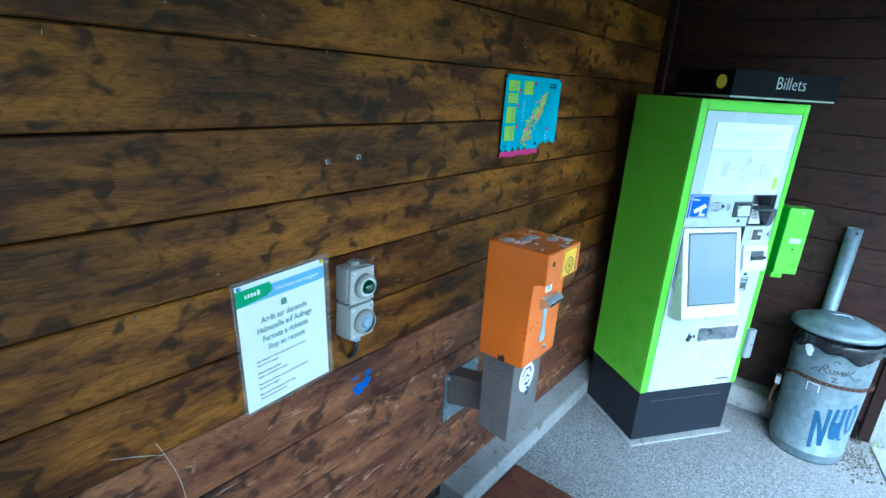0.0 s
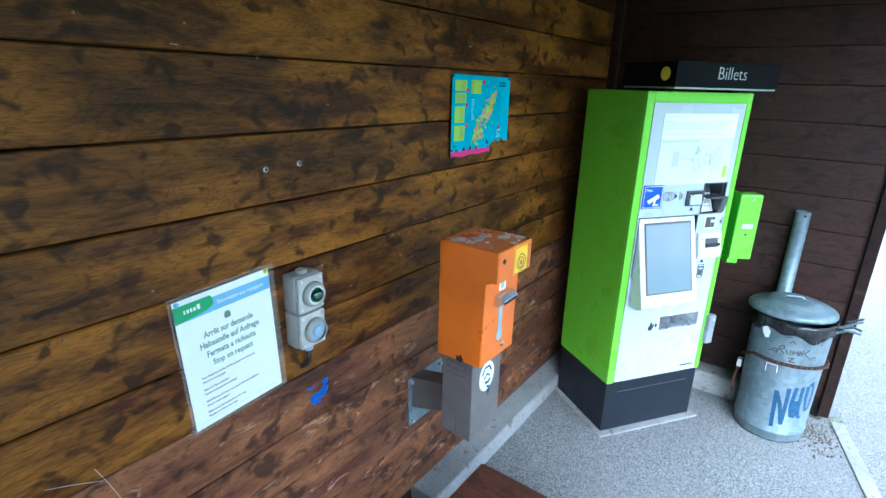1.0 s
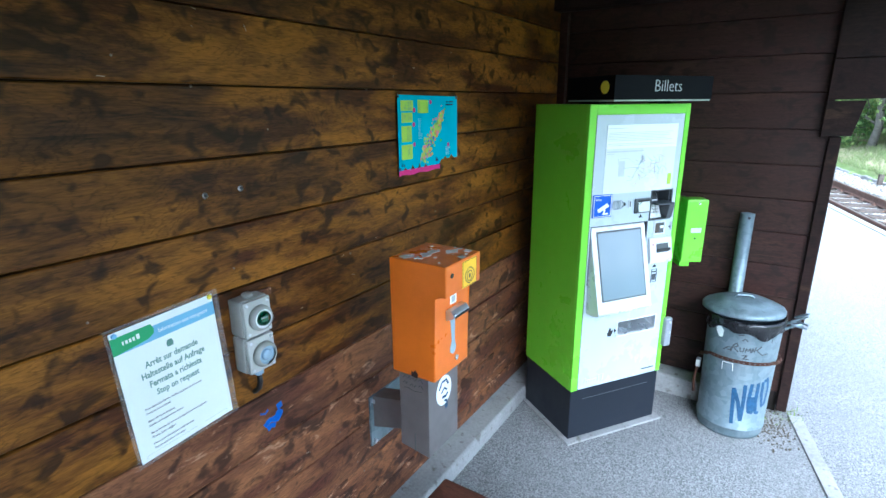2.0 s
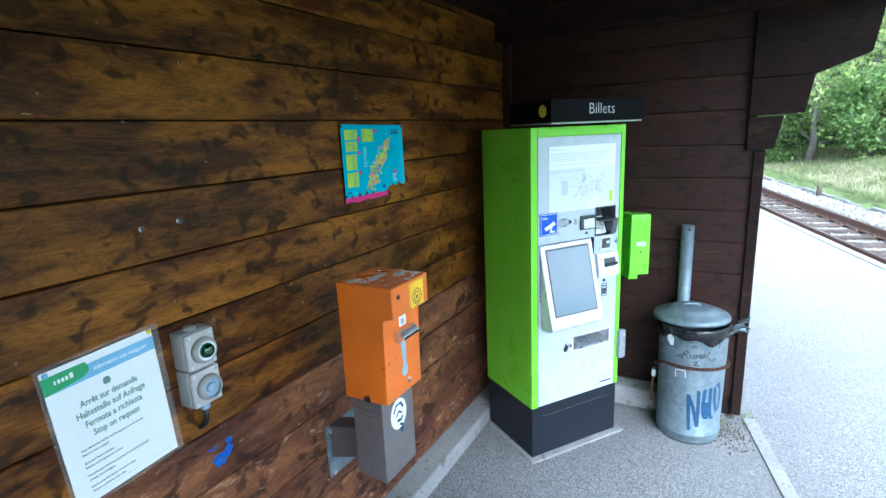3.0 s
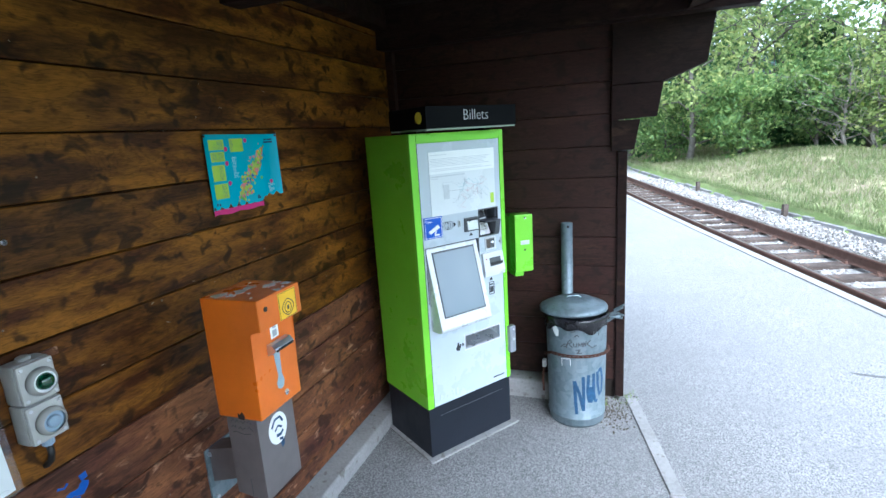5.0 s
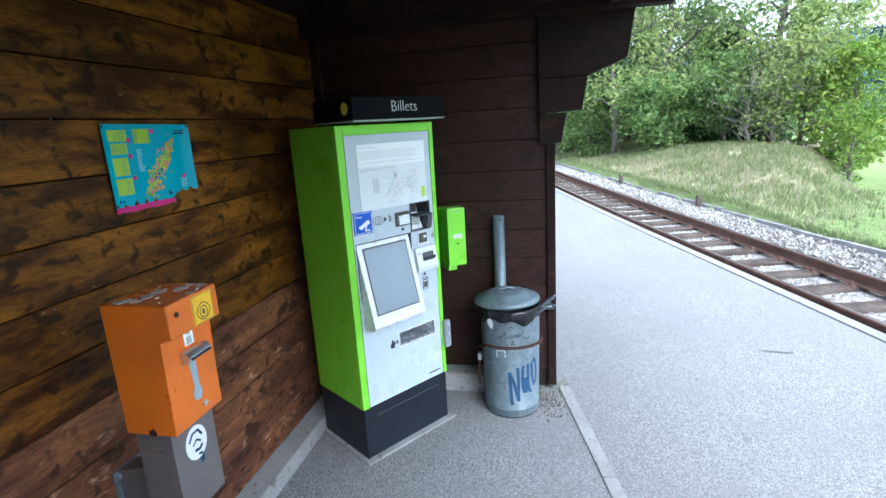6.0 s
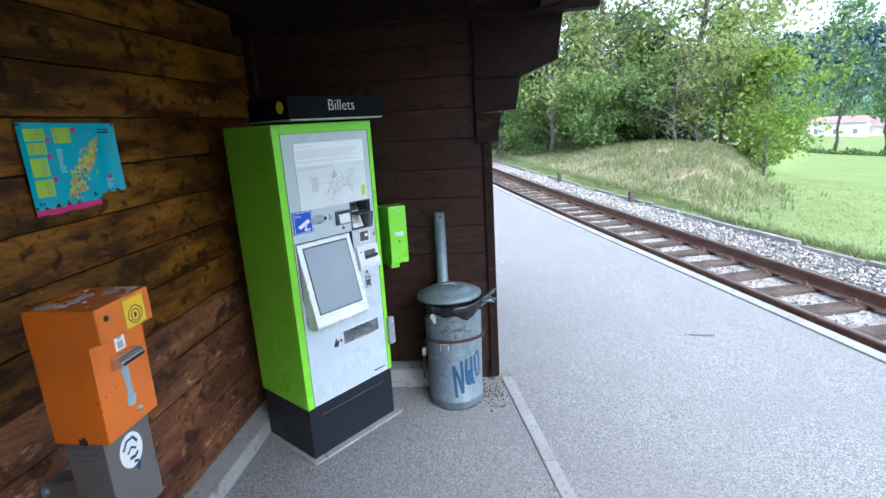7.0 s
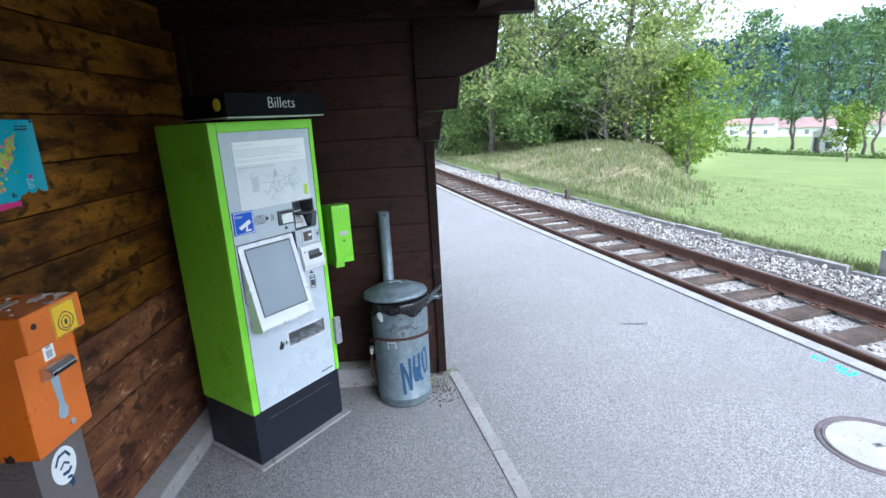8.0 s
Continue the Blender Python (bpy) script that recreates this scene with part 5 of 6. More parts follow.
scr = tagged(link("scratch", b, paint("pale_scratch_line", (0.42, 0.36, 0.32), 0.7)), "thin pale curved scratches on the boards", "scratch")
b = bmesh.new()
for i in range(60):
    y, z, a, n = blot.uniform(0.95, 3.5), blot.uniform(0.5, 2.3), blot.uniform(-0.5, 0.5), blot.uniform(0.004, 0.022)
    if i % 3 == 0:
        a = blot.uniform(1.0, 2.1)
    ribbon([(y, z), (y + n * math.cos(a), z + n * math.sin(a))], 0.0016, 0.0007, on_wall, b)
chips = tagged(link("scratches", b, paint("pale_chips", (0.36, 0.30, 0.24), 0.7)), "small pale nicks and staple marks in the boards", "scratches", kind="stuff")
strip_m = link("cover_strip", box(0.0005, 0.010, 1.945, 2.09, 1.398, 1.421, 0.002), PLANK_LOW)
strip_m.rotation_euler = (radians(-1.5), 0, 0)
tagged(strip_m, "thin wooden strip over the switch box", "strip")

# ---------------------------------------------------------------- bench
bench = empty("bench", pose(0.375, 2.60, 0), "brown wooden bench with chipped paint", "bench")
for i in range(2):
    o = part("seat_board", box(i * 0.305, i * 0.305 + 0.30, -2.2, 0.0, 0.405, 0.450, 0.012), BENCH_WOOD, bench)
for y in (-0.25, -1.95):
    part("leg", box(0.03, 0.09, y - 0.04, y + 0.04, 0.0, 0.36, 0.005), DARK_BEAM, bench)
    part("leg", box(0.50, 0.56, y - 0.04, y + 0.04, 0.0, 0.36, 0.005), DARK_BEAM, bench)
    part("rail", box(0.01, 0.58, y - 0.035, y + 0.035, 0.36, 0.405, 0.004), DARK_BEAM, bench)
# ---------------------------------------------------------------- railway
track = empty("railway_track", pose(0, 0, 0), "rusty rails on weathered wooden sleepers in pale ballast", "railway track", kind="structure")
RAIL = [(-0.066, -0.232), (-0.066, -0.222), (-0.012, -0.205), (-0.009, -0.125), (-0.033, -0.113), (-0.033, -0.088), (-0.026, -0.080), (0.026, -0.080), (0.033, -0.088), (0.033, -0.113), (0.009, -0.125), (0.012, -0.205), (0.066, -0.222), (0.066, -0.232)]
RY = [-14 + 0.5 * i for i in range(110)] + [42 + 2.0 * i for i in range(12)]
for d in (0.335, 1.375):
    rail = sweep("rail", RAIL, RY, RAIL_RUST, track, d)
    sweep("rail_head", [(-0.021, -0.081), (-0.019, -0.078), (0.019, -0.078), (0.021, -0.081)], RY, RAIL_TOP, rail, d)["label"] = "polished running surface"
bed = sweep("ballast_bed", [(0.004, -0.6), (0.004, -0.285), (0.9, -0.290), (1.9, -0.275), (2.63, -0.300), (2.63, -0.6)], RY, BALLAST_BED)
tagged(bed, "pale ballast bed under the rails", "ballast", kind="structure")


def sleeper_mesh(seed):
    r = random.Random(seed)
    b = box(-0.85, 0.85, -0.11, 0.11, -0.36, -0.234, 0.012)
    bmesh.ops.subdivide_edges(b, edges=[e for e in b.edges if e.calc_length() > 1], cuts=5)
    for v in b.verts:
        v.co += Vector((r.uniform(-0.008, 0.008), r.uniform(-0.008, 0.008), r.uniform(-0.006, 0.004)))
    me = bpy.data.meshes.new("sleeper")
    b.to_mesh(me)
    b.free()
    me.materials.append(SLEEPER)
    return me


sleeper_kinds = [sleeper_mesh(i) for i in range(4)]
clip_me = bpy.data.meshes.new("rail_clip")
b = box(-0.13, 0.13, -0.075, 0.075, -0.236, -0.226, 0.003)
for s in (-0.088, 0.088):
    box(s - 0.022, s + 0.022, -0.03, 0.03, -0.228, -0.204, 0.006, b)
    tube([(s, 0, -0.21), (s, 0, -0.18)], 0.013, 6, b)
b.to_mesh(clip_me)
b.free()
clip_me.materials.append(RAIL_RUST)
sr = random.Random(9)
y = -3.2
for i in range(64):
    p, q = Vector(beside(y, 0.0)), Vector(beside(y, 1.0))
    ang = math.degrees(math.atan2(q.y - p.y, q.x - p.x))
    c = beside(y, 0.87)
    s = new("sleeper", sleeper_kinds[i % 4])
    s.parent = track
    s.matrix_basis = pose(c[0], c[1], sr.uniform(-0.006, 0.004), 0, 0, ang + sr.uniform(-1.2, 1.2) + (180 if sr.random() < 0.5 else 0))
    if y < 22:
        for d in (0.335, 1.375):
            e = beside(y, d)
            k2 = new("rail_clip", clip_me)
            k2.parent = track
            k2.matrix_basis = pose(e[0], e[1], 0, 0, 0, ang)
    y += 0.60

# loose stones
n = 52000
sy = 1.5 + 20.5 * nrg.random(n) ** 1.5
sd = 0.05 + 2.55 * nrg.random(n)
cube = np.array([(a, b, c) for a in (-1, 1) for b in (-1, 1) for c in (-1, 1)], float)
cf = np.array([(0, 1, 3, 2), (4, 6, 7, 5), (0, 4, 5, 1), (2, 3, 7, 6), (0, 2, 6, 4), (1, 5, 7, 3)])
size = nrg.uniform(0.010, 0.022, n)
size[sy > 12] *= 1.3
jit = cube[None] * nrg.uniform(0.45, 1.15, (n, 8, 3)) * size[:, None, None] * nrg.uniform(0.6, 1.25, (n, 1, 3))
qa = nrg.normal(size=(n, 4))
qa /= np.linalg.norm(qa, axis=1, keepdims=True)
w_, x_, y_, z_ = qa.T
rot = np.stack([np.stack([1 - 2 * (y_**2 + z_**2), 2 * (x_ * y_ - z_ * w_), 2 * (x_ * z_ + y_ * w_)], -1),
                np.stack([2 * (x_ * y_ + z_ * w_), 1 - 2 * (x_**2 + z_**2), 2 * (y_ * z_ - x_ * w_)], -1),
                np.stack([2 * (x_ * z_ - y_ * w_), 2 * (y_ * z_ + x_ * w_), 1 - 2 * (x_**2 + y_**2)], -1)], 1)
place = np.array([(*beside(a, d), -0.272 + (0.02 if d > 1.85 else -0.034) + nrg.uniform(-0.02, 0.02)) for a, d in zip(sy, sd)])
sv = (np.einsum("nij,nkj->nki", rot, jit) + place[:, None]).reshape(-1, 3)
sf = (cf[None] + 8 * np.arange(n)[:, None, None]).reshape(-1, 4)
stones = raw("ballast_stones", sv.tolist(), sf.tolist(), STONE)
tagged(stones, "loose pale crushed stones between and beside the rails", "ballast", kind="stuff")

# kerb beyond the track
far_kerb = empty("far_kerb", pose(0, 0, 0), "old concrete kerb between ballast and grass", "kerb", kind="structure")
kb = box(-0.045, 0.045, -0.49, 0.49, -0.55, -0.185, 0.012)
kbm = bpy.data.meshes.new("kerb_stone")
kb.to_mesh(kbm)
kb.free()
kbm.materials.append(CONCRETE)
for i in range(34):
    y = -2 + i
    c, c2 = beside(y, 2.70), beside(y + 0.5, 2.70)
    o = new("kerb_stone", kbm)
    o.parent = far_kerb
    o.matrix_basis = pose(c[0], c[1], sr.uniform(-0.03, 0.015), sr.uniform(-1.5, 1.5), sr.uniform(-4, 4), math.degrees(math.atan2(c2[1] - c[1], c2[0] - c[0])) - 90)
for y, h in ((6.2, 0.20), (13.2, 0.12), (18.0, 0.14)):
    c = beside(y, 2.55 if h < 0.16 else 2.82)
    o = link("marker_post", box(-0.05, 0.05, -0.05, 0.05, -0.4, h - 0.1, 0.01), SLEEPER if h < 0.16 else CONCRETE)
    o.matrix_basis = pose(c[0], c[1], 0, 0, 0, 15)
    tagged(o, "short weathered post beside the track", "post", "marker posts")

# ---------------------------------------------------------------- on the platform
MX, MY = 3.99, 3.58
man = empty("manhole_cover", pose(MX, MY, 0) @ Matrix.Diagonal((0.86, 0.86, 1, 1)), "round concrete-filled manhole cover in a cast-iron ring", "manhole cover")
part("iron_ring", lathe([(0.335, -0.02), (0.335, 0.004), (0.325, 0.007), (0.312, 0.007), (0.308, 0.001), (0.300, 0.001), (0.297, 0.007), (0.280, 0.007), (0.277, 0.001), (0.277, -0.02)], 56), paint("cast_iron", (0.13, 0.11, 0.115), 0.7, 0.3), man, "grey cast-iron ring")
part("cover", lathe([(0.276, -0.02), (0.276, 0.004), (0.25, 0.005), (0.03, 0.006), (0.0, 0.006)], 48), EDGE_STONE, man, "pale concrete filling")
part("lift_socket", box(-0.03, 0.03, -0.022, 0.022, 0.004, 0.0085, 0.002), GREY_STEEL, man)
part("socket_hole", box(-0.014, 0.014, -0.011, 0.011, 0.008, 0.0098), BLACK_HOLE, man)


def on_platform(a, c, lift):
    p = beside(4.56 - a, -0.23 + c)
    return (p[0], p[1], 0.0012 + lift)


spray = empty("spray_mark", pose(0, 0, 0), "cyan survey paint marks on the asphalt", "paint mark")
part("painted_ring", ribbon([(0.04 * math.cos(t) - 0.10, 0.035 * math.sin(t)) for t in (math.tau * i / 16 for i in range(17))], 0.018, 0.001, on_platform), CYAN_SPRAY, spray)
for line in ([(0.03, -0.03), (0.035, 0.035), (0.065, -0.02), (0.085, 0.035), (0.09, -0.03)], [(0.12, 0.035), (0.16, 0.03), (0.135, 0.005), (0.165, -0.005), (0.15, -0.035), (0.115, -0.03)], [(0.06, -0.05), (0.17, -0.055)]):
    part("painted_stroke", ribbon(dense(line, 0.015), 0.017, 0.001, on_platform), CYAN_SPRAY, spray)
b = bmesh.new()
o = [(0.16 * math.cos(t) * (1 + 0.2 * math.sin(3 * t)), 0.035 * math.sin(t) * (1 + 0.3 * math.cos(2 * t))) for t in (math.tau * i / 22 for i in range(22))]
prism(o, 0.0005, 0.0015, "z", b)
stain = link("stain", b, paint("dark_stain", (0.10, 0.10, 0.10), 0.9, 0, 0.6, 40))
stain.matrix_basis = pose(3.33, 5.42, 0, 0, 0, -8) @ Matrix.Diagonal((0.7, 0.8, 1, 1))
tagged(stain, "dark oily stain on the asphalt", "stain")


# ---------------------------------------------------------------- plants
def leaves_at(points, size, droop=0.0, seed=1, long=1.5):
    """Small four-sided leaves, one at each point."""
    r = np.random.default_rng(seed)
    n = len(points)
    u = r.normal(size=(n, 3))
    u[:, 2] -= droop
    u /= np.linalg.norm(u, axis=1, keepdims=True)
    v = np.cross(u, r.normal(size=(n, 3)))
    v /= np.linalg.norm(v, axis=1, keepdims=True)
    s = size * r.uniform(0.6, 1.35, (n, 1))
    p = np.asarray(points)
    fold = np.cross(u, v) * s * 0.18
    verts = np.stack([p - u * s * long * 0.5, p + v * s * 0.42 + fold, p + u * s * long * 0.5, p - v * s * 0.42 + fold], 1).reshape(-1, 3)
    faces = np.arange(4 * n).reshape(-1, 4)
    return verts.tolist(), faces.tolist()


def tree(name, m, height, spread, bare, leafs, size, material, label, seed, bark=BARK, lean=0.0, tufts=1.0, category="tree", narrow=False):
    """A tapered trunk that forks into limbs and twigs; leaves hang in loose clumps round the twigs."""
    r = random.Random(seed)
    t = empty(name, m, label, category)
    wob = [Vector((lean * height * (i / 10) ** 2 + r.gauss(0, 0.012 * height) * (i > 0), r.gauss(0, 0.012 * height) * (i > 0), height * 0.93 * i / 10 - (0.3 if i == 0 else 0))) for i in range(11)]
    base = (0.009 if narrow else 0.012) * height + 0.03
    bm = tube(wob, base, 9, radii=[base * (1.25 if i == 0 else 1 - 0.9 * i / 10) for i in range(11)])
    clumps = []
    for i in range(22):
        h = bare + (1 - bare) * (i + r.random()) / 22
        k0 = min(9, int(h * 10))
        s = wob[k0].lerp(wob[k0 + 1], h * 10 - k0)
        a = i * 2.4 + r.uniform(-0.5, 0.5)
        full = math.sin(math.pi * min(1, (h - bare) / (1 - bare) * 0.80 + 0.16)) ** 0.7
        reach = spread * full * r.uniform(0.65, 1.15)
        rise = reach * (r.uniform(0.9, 1.7) if narrow else r.uniform(0.25, 0.8))
        pts = [s]
        for j in (1, 2, 3):
            f = j / 3
            pts.append(s + Vector((math.cos(a) * reach * f, math.sin(a) * reach * f, rise * f ** 0.8)) + Vector((r.gauss(0, 0.06), r.gauss(0, 0.06), r.gauss(0, 0.06))) * reach)
        lb = base * (1 - 0.85 * h) * 0.5
        tube(pts, lb, 5, bm, radii=[lb, lb * 0.7, lb * 0.45, lb * 0.15])
        for j in range(5):
            f = r.uniform(0.45, 1.05)
            kk = min(2, int(f * 3))
            q = pts[kk].lerp(pts[kk + 1], min(1.0, f * 3 - kk))
            tip = q + Vector((r.gauss(0, 1), r.gauss(0, 1), r.gauss(0.2, 0.8))) * reach * 0.30
            tube([q, q.lerp(tip, 0.5) + Vector((0, 0, 0.05 * reach)), tip], lb * 0.3, 4, bm, radii=[lb * 0.35, lb * 0.22, lb * 0.08], caps=False)
            clumps += [(tip, reach), (q.lerp(tip, 0.5), reach * 0.8)]
    part("trunk", bm, bark, t, "grey bark trunk with forking limbs", True)
    if leafs:
        g = np.random.default_rng(seed)
        pick = g.integers(0, len(clumps), leafs)
        cen = np.array([c for c, _ in clumps])[pick]
        rad = np.array([max(0.12 * spread, 0.24 * q) for _, q in clumps])[pick][:, None]
        pts = cen + g.normal(size=(leafs, 3)) * rad * np.array([1, 1, 0.62]) * tufts
        pts[:, 2] = np.maximum(pts[:, 2], 0.05 * height)
        v, f = leaves_at(pts, size, 0.5, seed)
        raw("crown", v, f, material, t)
    return t


def afar(x, y):
    """Turns the far side of the track about the shelter."""
    a, d = math.atan2(x - 1.35, y - 1.27) * 0.95 - radians(5.0), math.hypot(x - 1.35, y - 1.27)
    return 1.63 + d * math.sin(a), 1.15 + d * math.cos(a)


def on_ground(x, y, turn=0.0, sink=0.1):
    x, y = afar(x, y)
    return pose(x, y, ground_height(x, y) - sink, 0, 0, turn)


tree("ash_tree", on_ground(12.7, 23.9, 40), 12.5, 3.4, 0.10, 3400, 0.145, LEAF_NEAR, "tall open-crowned tree with yellowing green leaves", 31)
tree("ash_tree", on_ground(9.2, 27.2, 100), 13.5, 3.8, 0.12, 3400, 0.16, LEAF_NEAR, "tall leafy green tree with pale grey trunk", 32)
tree("ash_tree", on_ground(13.6, 22.8, 10), 9.5, 2.5, 0.06, 4600, 0.13, LEAF_NEAR, "light green leafy tree at the end of the bank", 33)
tree("beech_tree", on_ground(6.4, 26.2, 0), 9.5, 3.6, 0.05, 4200, 0.15, LEAF_NEAR, "bushy bright green tree on the bank", 34)
tree("beech_tree", on_ground(4.2, 31.0, 70), 12.0, 4.2, 0.05, 2900, 0.18, LEAF_NEAR, "bushy dark green tree on the bank", 35)
tree("beech_tree", on_ground(11.2, 29.5, 20), 6.5, 3.2, 0.04, 4200, 0.17, LEAF_DARK, "dense dark green tree behind the bank", 36)
tree("beech_tree", on_ground(2.0, 38.0, 20), 11.0, 4.2, 0.05, 3400, 0.20, LEAF_DARK, "dense dark tree along the track", 38)
for i, (x, y, h, s) in enumerate(((13.0, 19.6, 4.2, 1.6), (12.3, 21.2, 4.8, 1.8), (10.4, 23.4, 3.4, 1.7), (8.0, 24.2, 3.0, 1.6), (5.6, 27.6, 3.2, 1.7))):
    tree("bush", on_ground(x, y, 30 * i), h, s, 0.02, 5200, 0.115, LEAF_LIME if i == 0 else (LEAF_NEAR if i < 2 else LEAF_DARK), "leafy green bush on the bank", 50 + i, category="bush")
tree("young_tree", on_ground(12.0, 17.9, 10), 1.9, 0.6, 0.05, 700, 0.09, LEAF_LIME, "small yellow-green sapling at the end of the bank", 57)
tree("dry_bush", on_ground(10.6, 21.7, 80), 3.4, 1.9, 0.02, 0, 0.1, LEAF_LIME, "leafless grey twiggy bush", 61, DEADWOOD, category="bush")
tree("dry_bush", on_ground(11.3, 21.2, 10), 3.0, 1.7, 0.02, 0, 0.1, LEAF_LIME, "leafless grey twiggy bush", 62, DEADWOOD, category="bush")


def fir(m, height, spread, seed, label):
    """A conifer: drooping whorls of needled branches."""
    r = np.random.default_rng(seed)
    t = empty("fir_tree", m, label, "tree", "firs behind the bank")
    part("trunk", tube([(0, 0, -0.3), (0, 0, height * 0.5), (0, 0, height)], 0.2, 8, radii=[0.20, 0.11, 0.02]), BARK, t)
    n = 7000
    h = 1 - np.sqrt(r.random(n)) * 0.97
    a = np.round(r.random(n) * 13) / 13 * math.tau + np.floor(h * 22) * 1.3 + r.normal(size=n) * 0.10
    q = np.sqrt(r.random(n)) * spread * (1 - h) ** 0.85
    pts = np.stack([np.cos(a) * q, np.sin(a) * q, height * (np.floor(h * 22) / 22 + 0.02) - q * 0.35 + 0.25 + r.normal(size=n) * 0.08], 1)
    v, f = leaves_at(pts, 0.17, 0.9, seed, 2.2)
    raw("crown", v, f, LEAF_FIR, t)
    return t


for i, (x, y, h) in enumerate(((13.4, 33.5, 6.5), (12.6, 30.6, 5.5), (10.2, 35.5, 8.5), (7.2, 33.2, 8), (12.0, 26.8, 5.0), (4.8, 36.0, 9))):
    fir(on_ground(x, y, 40 * i), h, 3.0, 80 + i, "dark green fir with drooping branches behind the bank")

for i, (x, y, h, s, l) in enumerate(((39.6, 50.1, 13.6, 2.2, 1900), (42.5, 47.6, 12.4, 1.5, 1100), (43.0, 44.5, 12.2, 2.2, 1900), (43.8, 40.8, 12.4, 2.4, 2100), (46.5, 37.0, 12.8, 2.4, 2000), (57.0, 51.5, 14.5, 2.6, 1800), (54.0, 60.0, 14.0, 2.4, 1600), (49.0, 30.0, 12.0, 2.4, 1800))):
    tree("poplar_tree", on_ground(x, y, 33 * i), h, s, 0.22, int(l * 0.8), 0.27, LEAF_POPLAR, "tall slender poplar at the far side of the meadow", 100 + i, narrow=True)
tree("young_tree", on_ground(33.6, 32.4, 0), 4.0, 1.15, 0.22, 1000, 0.18, LEAF_LIME, "small round yellow-green tree in the meadow", 120)
tree("young_tree", on_ground(41.5, 30.0, 0), 4.5, 1.6, 0.2, 1600, 0.22, LEAF_POPLAR, "small green tree at the edge of the meadow", 121)


# ---------------------------------------------------------------- far buildings
def house(x, y, turn, w, d, h, rise, label, doors=0):
    x, y = afar(x, y)
    z = ground_height(x, y)
    o = empty("house", pose(x, y, z - 0.4, 0, 0, turn), label, "house")
    wall = part("wall", box(-w / 2, w / 2, -d / 2, d / 2, 0, h + 0.4), HOUSE_WALL, o, "white rendered wall")
    part("roof", prism([(-d / 2 - 0.6, h + 0.2), (d / 2 + 0.6, h + 0.2), (0, h + 0.4 + rise)], -w / 2 - 0.5, w / 2 + 0.5, "x"), ROOF_TILE, o, "red-brown tiled roof")
    nw = max(2, int(w / 3.5))
    for i in range(nw):
        cx = -w / 2 + w * (i + 0.5) / nw
        win = part("window", box(cx - 0.5, cx + 0.5, -d / 2 - 0.06, -d / 2 + 0.04, 1.3, 2.6), DARK_PLASTIC, o)
        part("pane", box(cx - 0.42, cx + 0.42, -d / 2 - 0.08, -d / 2 - 0.055, 1.38, 2.52), SCREEN, win)
    return o


house(119.5, 151.5, -38.5, 13.5, 9, 4.2, 1.5, "long white building with red-brown roof")
house(136.5, 149.5, -43, 16.5, 10, 3.2, 2.6, "farm building with broad red-brown roof")
house(150.0, 128.0, -50, 14, 10, 4.0, 3.0, "white farmhouse with red-brown roof")
hut_x, hut_y = 39.4, 50.6
hut = empty("hut", pose(hut_x, hut_y, ground_height(hut_x, hut_y) - 0.2, 0, 0, -46) @ Matrix.Diagonal((1.25, 1.25, 1.25, 1)), "small white hut with a dark window in the meadow", "hut")
part("wall", box(-1.0, 1.0, -0.9, 0.9, 0, 2.05), HOUSE_WALL, hut)
part("roof", prism([(-1.1, 2.0), (1.1, 2.0), (0, 2.35)], -1.05, 1.05), HOUSE_WALL, hut)
part("window", box(-0.1, 0.35, -0.94, -0.88, 0.75, 1.25), DARK_PLASTIC, hut)
part("door", box(-0.85, -0.45, -0.93, -0.88, 0.25, 1.6), DARK_PLASTIC, hut)


# ---------------------------------------------------------------- grass, hedges and far woods
def blades(name, count, where, height, width, material, label, seed):
    r = np.random.default_rng(seed)
    verts, faces = [], []
    for i in range(count):
        x, y = where(r)
        z = ground_height(x, y)
        for j in range(5):
            a, h = r.uniform(0, math.tau), height * r.uniform(0.4, 1.3)
            bx, by = x + r.normal() * 0.04, y + r.normal() * 0.04
            dx, dy = math.cos(a) * width, math.sin(a) * width
            lx, ly = r.normal() * h * 0.35, r.normal() * h * 0.35
            n0 = len(verts)
            verts += [(bx - dx, by - dy, z - 0.02), (bx + dx, by + dy, z - 0.02), (bx + lx, by + ly, z + h)]
            faces.append((n0, n0 + 1, n0 + 2))
    return tagged(raw(name, verts, faces, material), label, "grass", kind="stuff")


def bank_spot(r):
    while True:
        y = 9.0 + 21 * r.random()
        d = 2.8 + 5.5 * r.random() ** 0.8
        p = beside(y, d)
        if (p[0] - 6.9) * -8 + (p[1] - 12.0) * 4.7 > 3 + r.normal() * 5:
            return p


def weed_spot(r):
    """Weeds stand in patches."""
    while True:
        p = bank_spot(r)
        if noise.noise((p[0] * 0.55, p[1] * 0.55, 7)) > -0.05 + 0.25 * r.normal():
            return p


def meadow_spot(r):
    y = 2.5 + 15 * r.random()
    return beside(y, 2.78 + 9.0 * r.random() ** 1.6)


def kerb_spot(r):
    return beside(2 + 24 * r.random(), 2.74 + abs(r.normal()) * 0.10)


blades("dry_grass", 9500, bank_spot, 0.115, 0.010, DRY_GRASS, "dry straw-coloured grass and stalks on the bank", 1)
blades("bank_weeds", 2600, weed_spot, 0.16, 0.022, WEED, "green weeds among the dry grass on the bank", 2)
blades("meadow_grass", 9000, meadow_spot, 0.035, 0.006, WEED, "short green meadow grass", 3)
blades("kerb_grass", 1900, kerb_spot, 0.09, 0.010, WEED, "grass tufts growing along the kerb", 4)

g = np.random.default_rng(12)
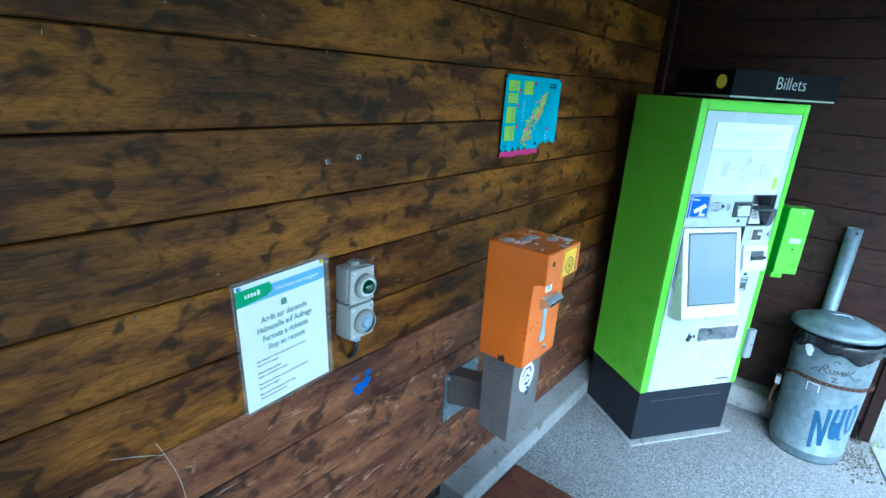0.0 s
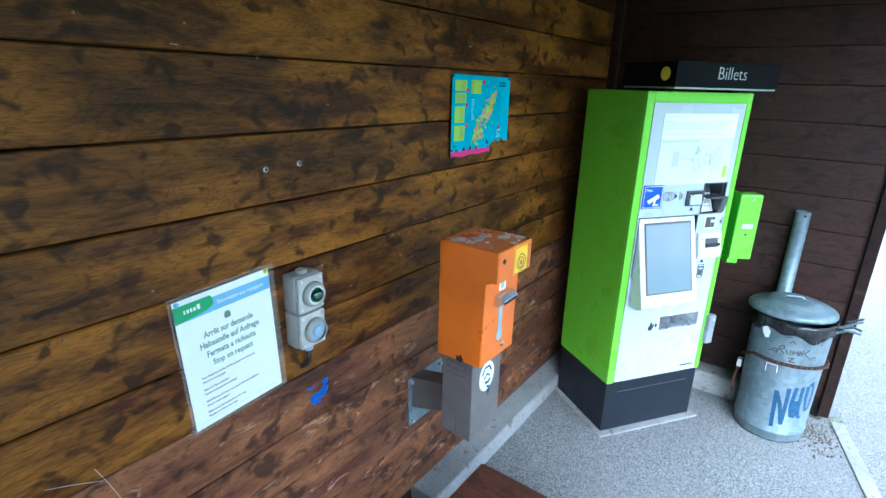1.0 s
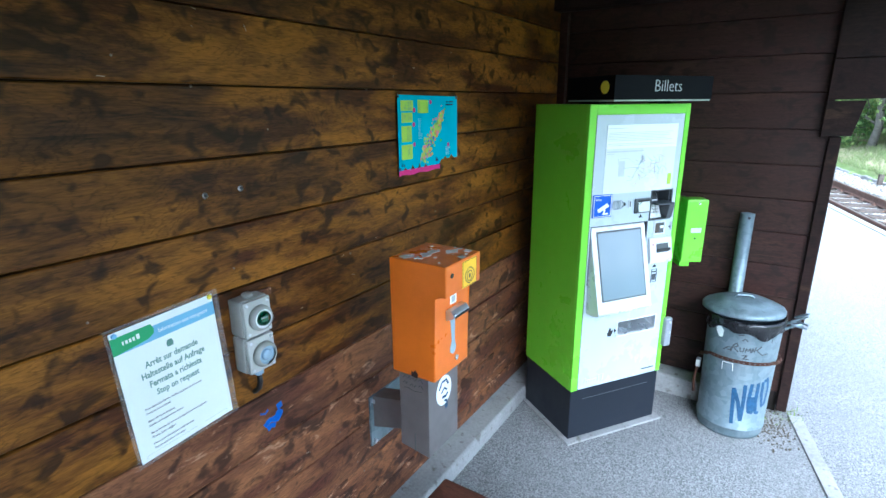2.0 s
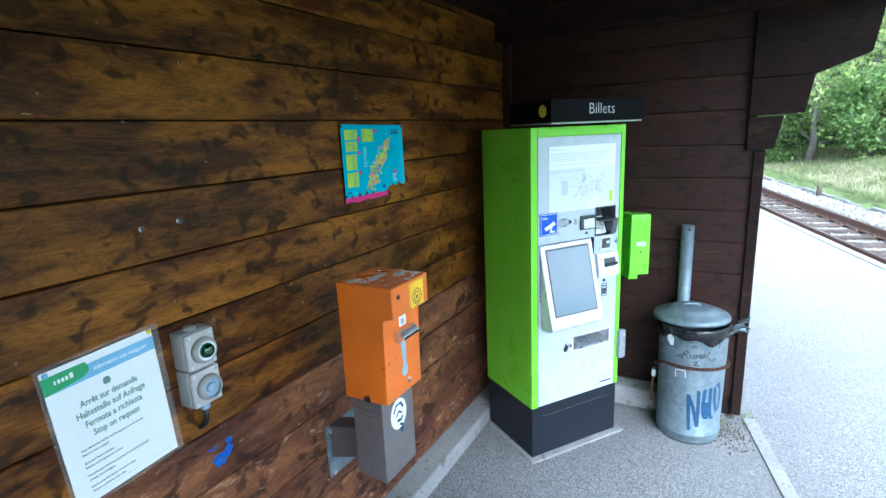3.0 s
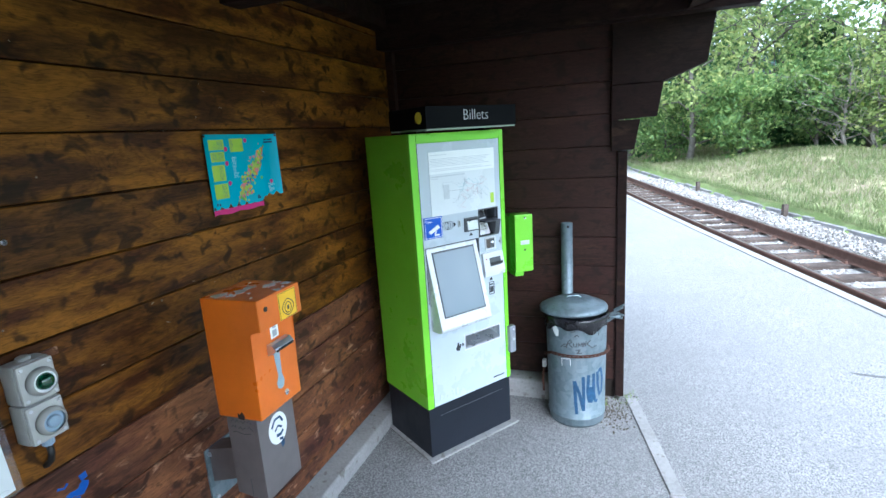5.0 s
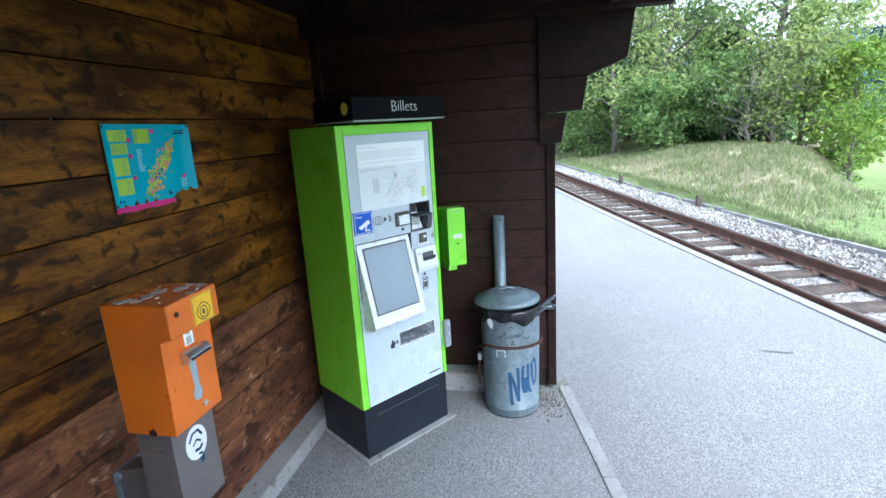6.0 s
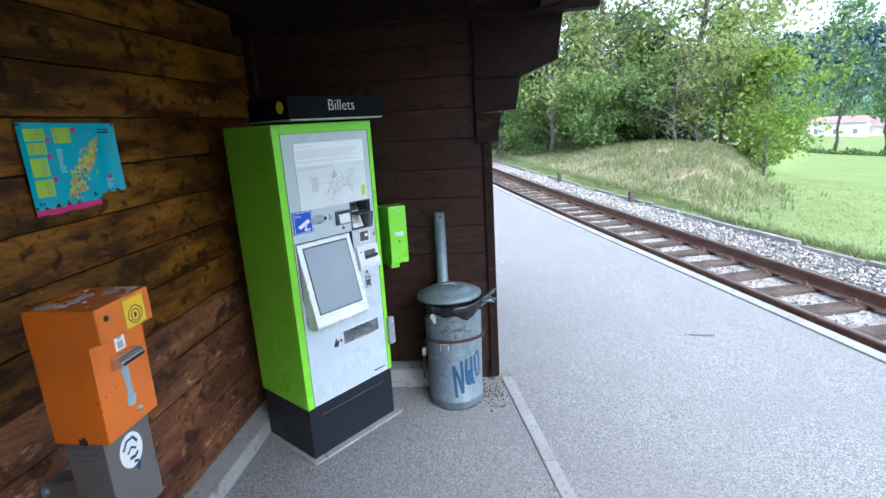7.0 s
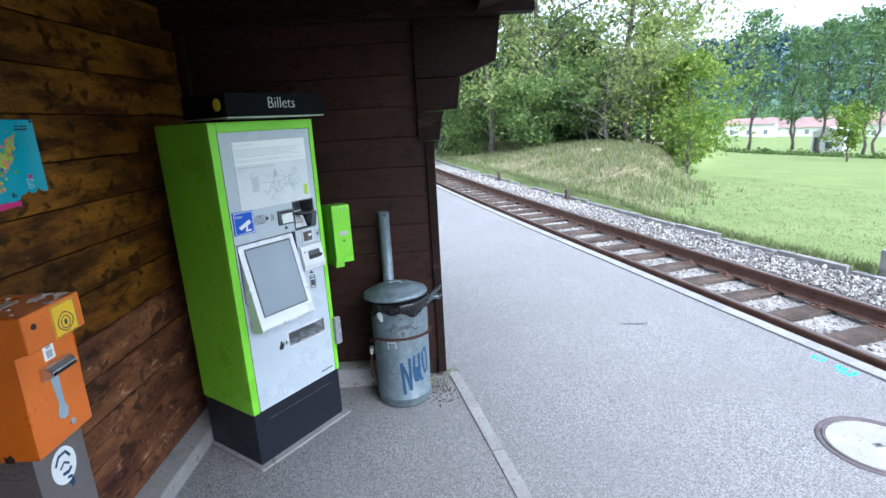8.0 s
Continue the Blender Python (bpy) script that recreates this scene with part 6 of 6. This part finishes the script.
# low hedge along the meadow's far side
n = 5000
t_ = g.random(n)
hx, hy = 26.5 + 19 * t_ + g.normal(size=n) * 0.5, 57.5 - 21 * t_ + g.normal(size=n) * 0.5
hz = np.array([ground_height(a, b) for a, b in zip(hx, hy)]) + np.abs(g.normal(size=n)) * 0.26 * (0.6 + 0.4 * np.sin(t_ * 60))
v, f = leaves_at(np.stack([hx, hy, hz], 1), 0.22, 0.2, 5)
tagged(raw("hedge", v, f, LEAF_DARK), "low rough hedge along the far side of the meadow", "hedge", kind="stuff")
# clumps of trees behind the houses
n, pts = 9000, []
for i in range(46):
    a = 0.30 + 0.75 * i / 46 + g.normal() * 0.01
    dd = g.uniform(205, 300)
    cx, cy = 1.3 + math.sin(a) * dd, 1.3 + math.cos(a) * dd
    hgt = g.uniform(8, 15)
    q = g.normal(size=(n // 46, 3)) * np.array([2.6, 2.6, hgt * 0.26]) + (cx, cy, ground_height(cx, cy) + hgt * 0.55)
    pts.append(q)
v, f = leaves_at(np.concatenate(pts), 1.1, 0.1, 6, 1.2)
tagged(raw("tree_line", v, f, LEAF_POPLAR), "rounded green trees behind the farm buildings", "woods", kind="stuff")
# wooded hillside; the blue of its leaves is painted haze
pts = []
for i in range(3600):
    a, dd = g.uniform(0.1, 1.35), g.uniform(425, 860)
    cx, cy = math.sin(a) * dd, math.cos(a) * dd
    h = g.uniform(9, 19)
    m = 15
    up = g.random(m)
    q = np.stack([g.normal(size=m) * 3.4 * (1.15 - up), g.normal(size=m) * 3.4 * (1.15 - up), h * up], 1) + (cx, cy, ground_height(cx, cy) - 1)
    pts.append(q)
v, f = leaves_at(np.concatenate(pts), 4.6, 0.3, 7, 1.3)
tagged(raw("hillside_woods", v, f, LEAF_HAZE), "mixed woods on the far hillside, distance haze painted in as blue", "woods", kind="stuff")

# weeds and dirt at the foot of the end wall
wv, wf = [], []
r = np.random.default_rng(8)
for i in range(46):
    x, y = (1.665 + r.normal() * 0.022, 4.70 + r.normal() * 0.05) if i < 32 else (1.56 + r.normal() * 0.05, 4.60 + r.normal() * 0.06)
    h, a = r.uniform(0.012, 0.045), r.uniform(0, math.tau)
    n0 = len(wv)
    wv += [(x - math.cos(a) * 0.003, y - math.sin(a) * 0.003, 0), (x + math.cos(a) * 0.003, y + math.sin(a) * 0.003, 0), (x + r.normal() * 0.02, y + r.normal() * 0.02, h)]
    wf.append((n0, n0 + 1, n0 + 2))
tagged(raw("weeds", wv, wf, LEAF_LIME), "small yellow-green weeds at the foot of the wall", "weeds", kind="stuff")
n = 240
dx, dy = 1.56 + g.normal(size=n) * 0.07, 4.50 + g.normal(size=n) * 0.11
sz = g.uniform(0.002, 0.006, n)
dv = (cube[None] * g.uniform(0.4, 1.2, (n, 8, 3)) * sz[:, None, None] + np.stack([dx, dy, np.full(n, 0.003)], 1)[:, None]).reshape(-1, 3)
df = (cf[None] + 8 * np.arange(n)[:, None, None]).reshape(-1, 4)
tagged(raw("grit", dv.tolist(), df.tolist(), earth("grit", [(0.3, (0.06, 0.05, 0.04)), (0.7, (0.16, 0.14, 0.11))], 20, 90)), "gravelly dirt beside the bin", "dirt", kind="stuff")
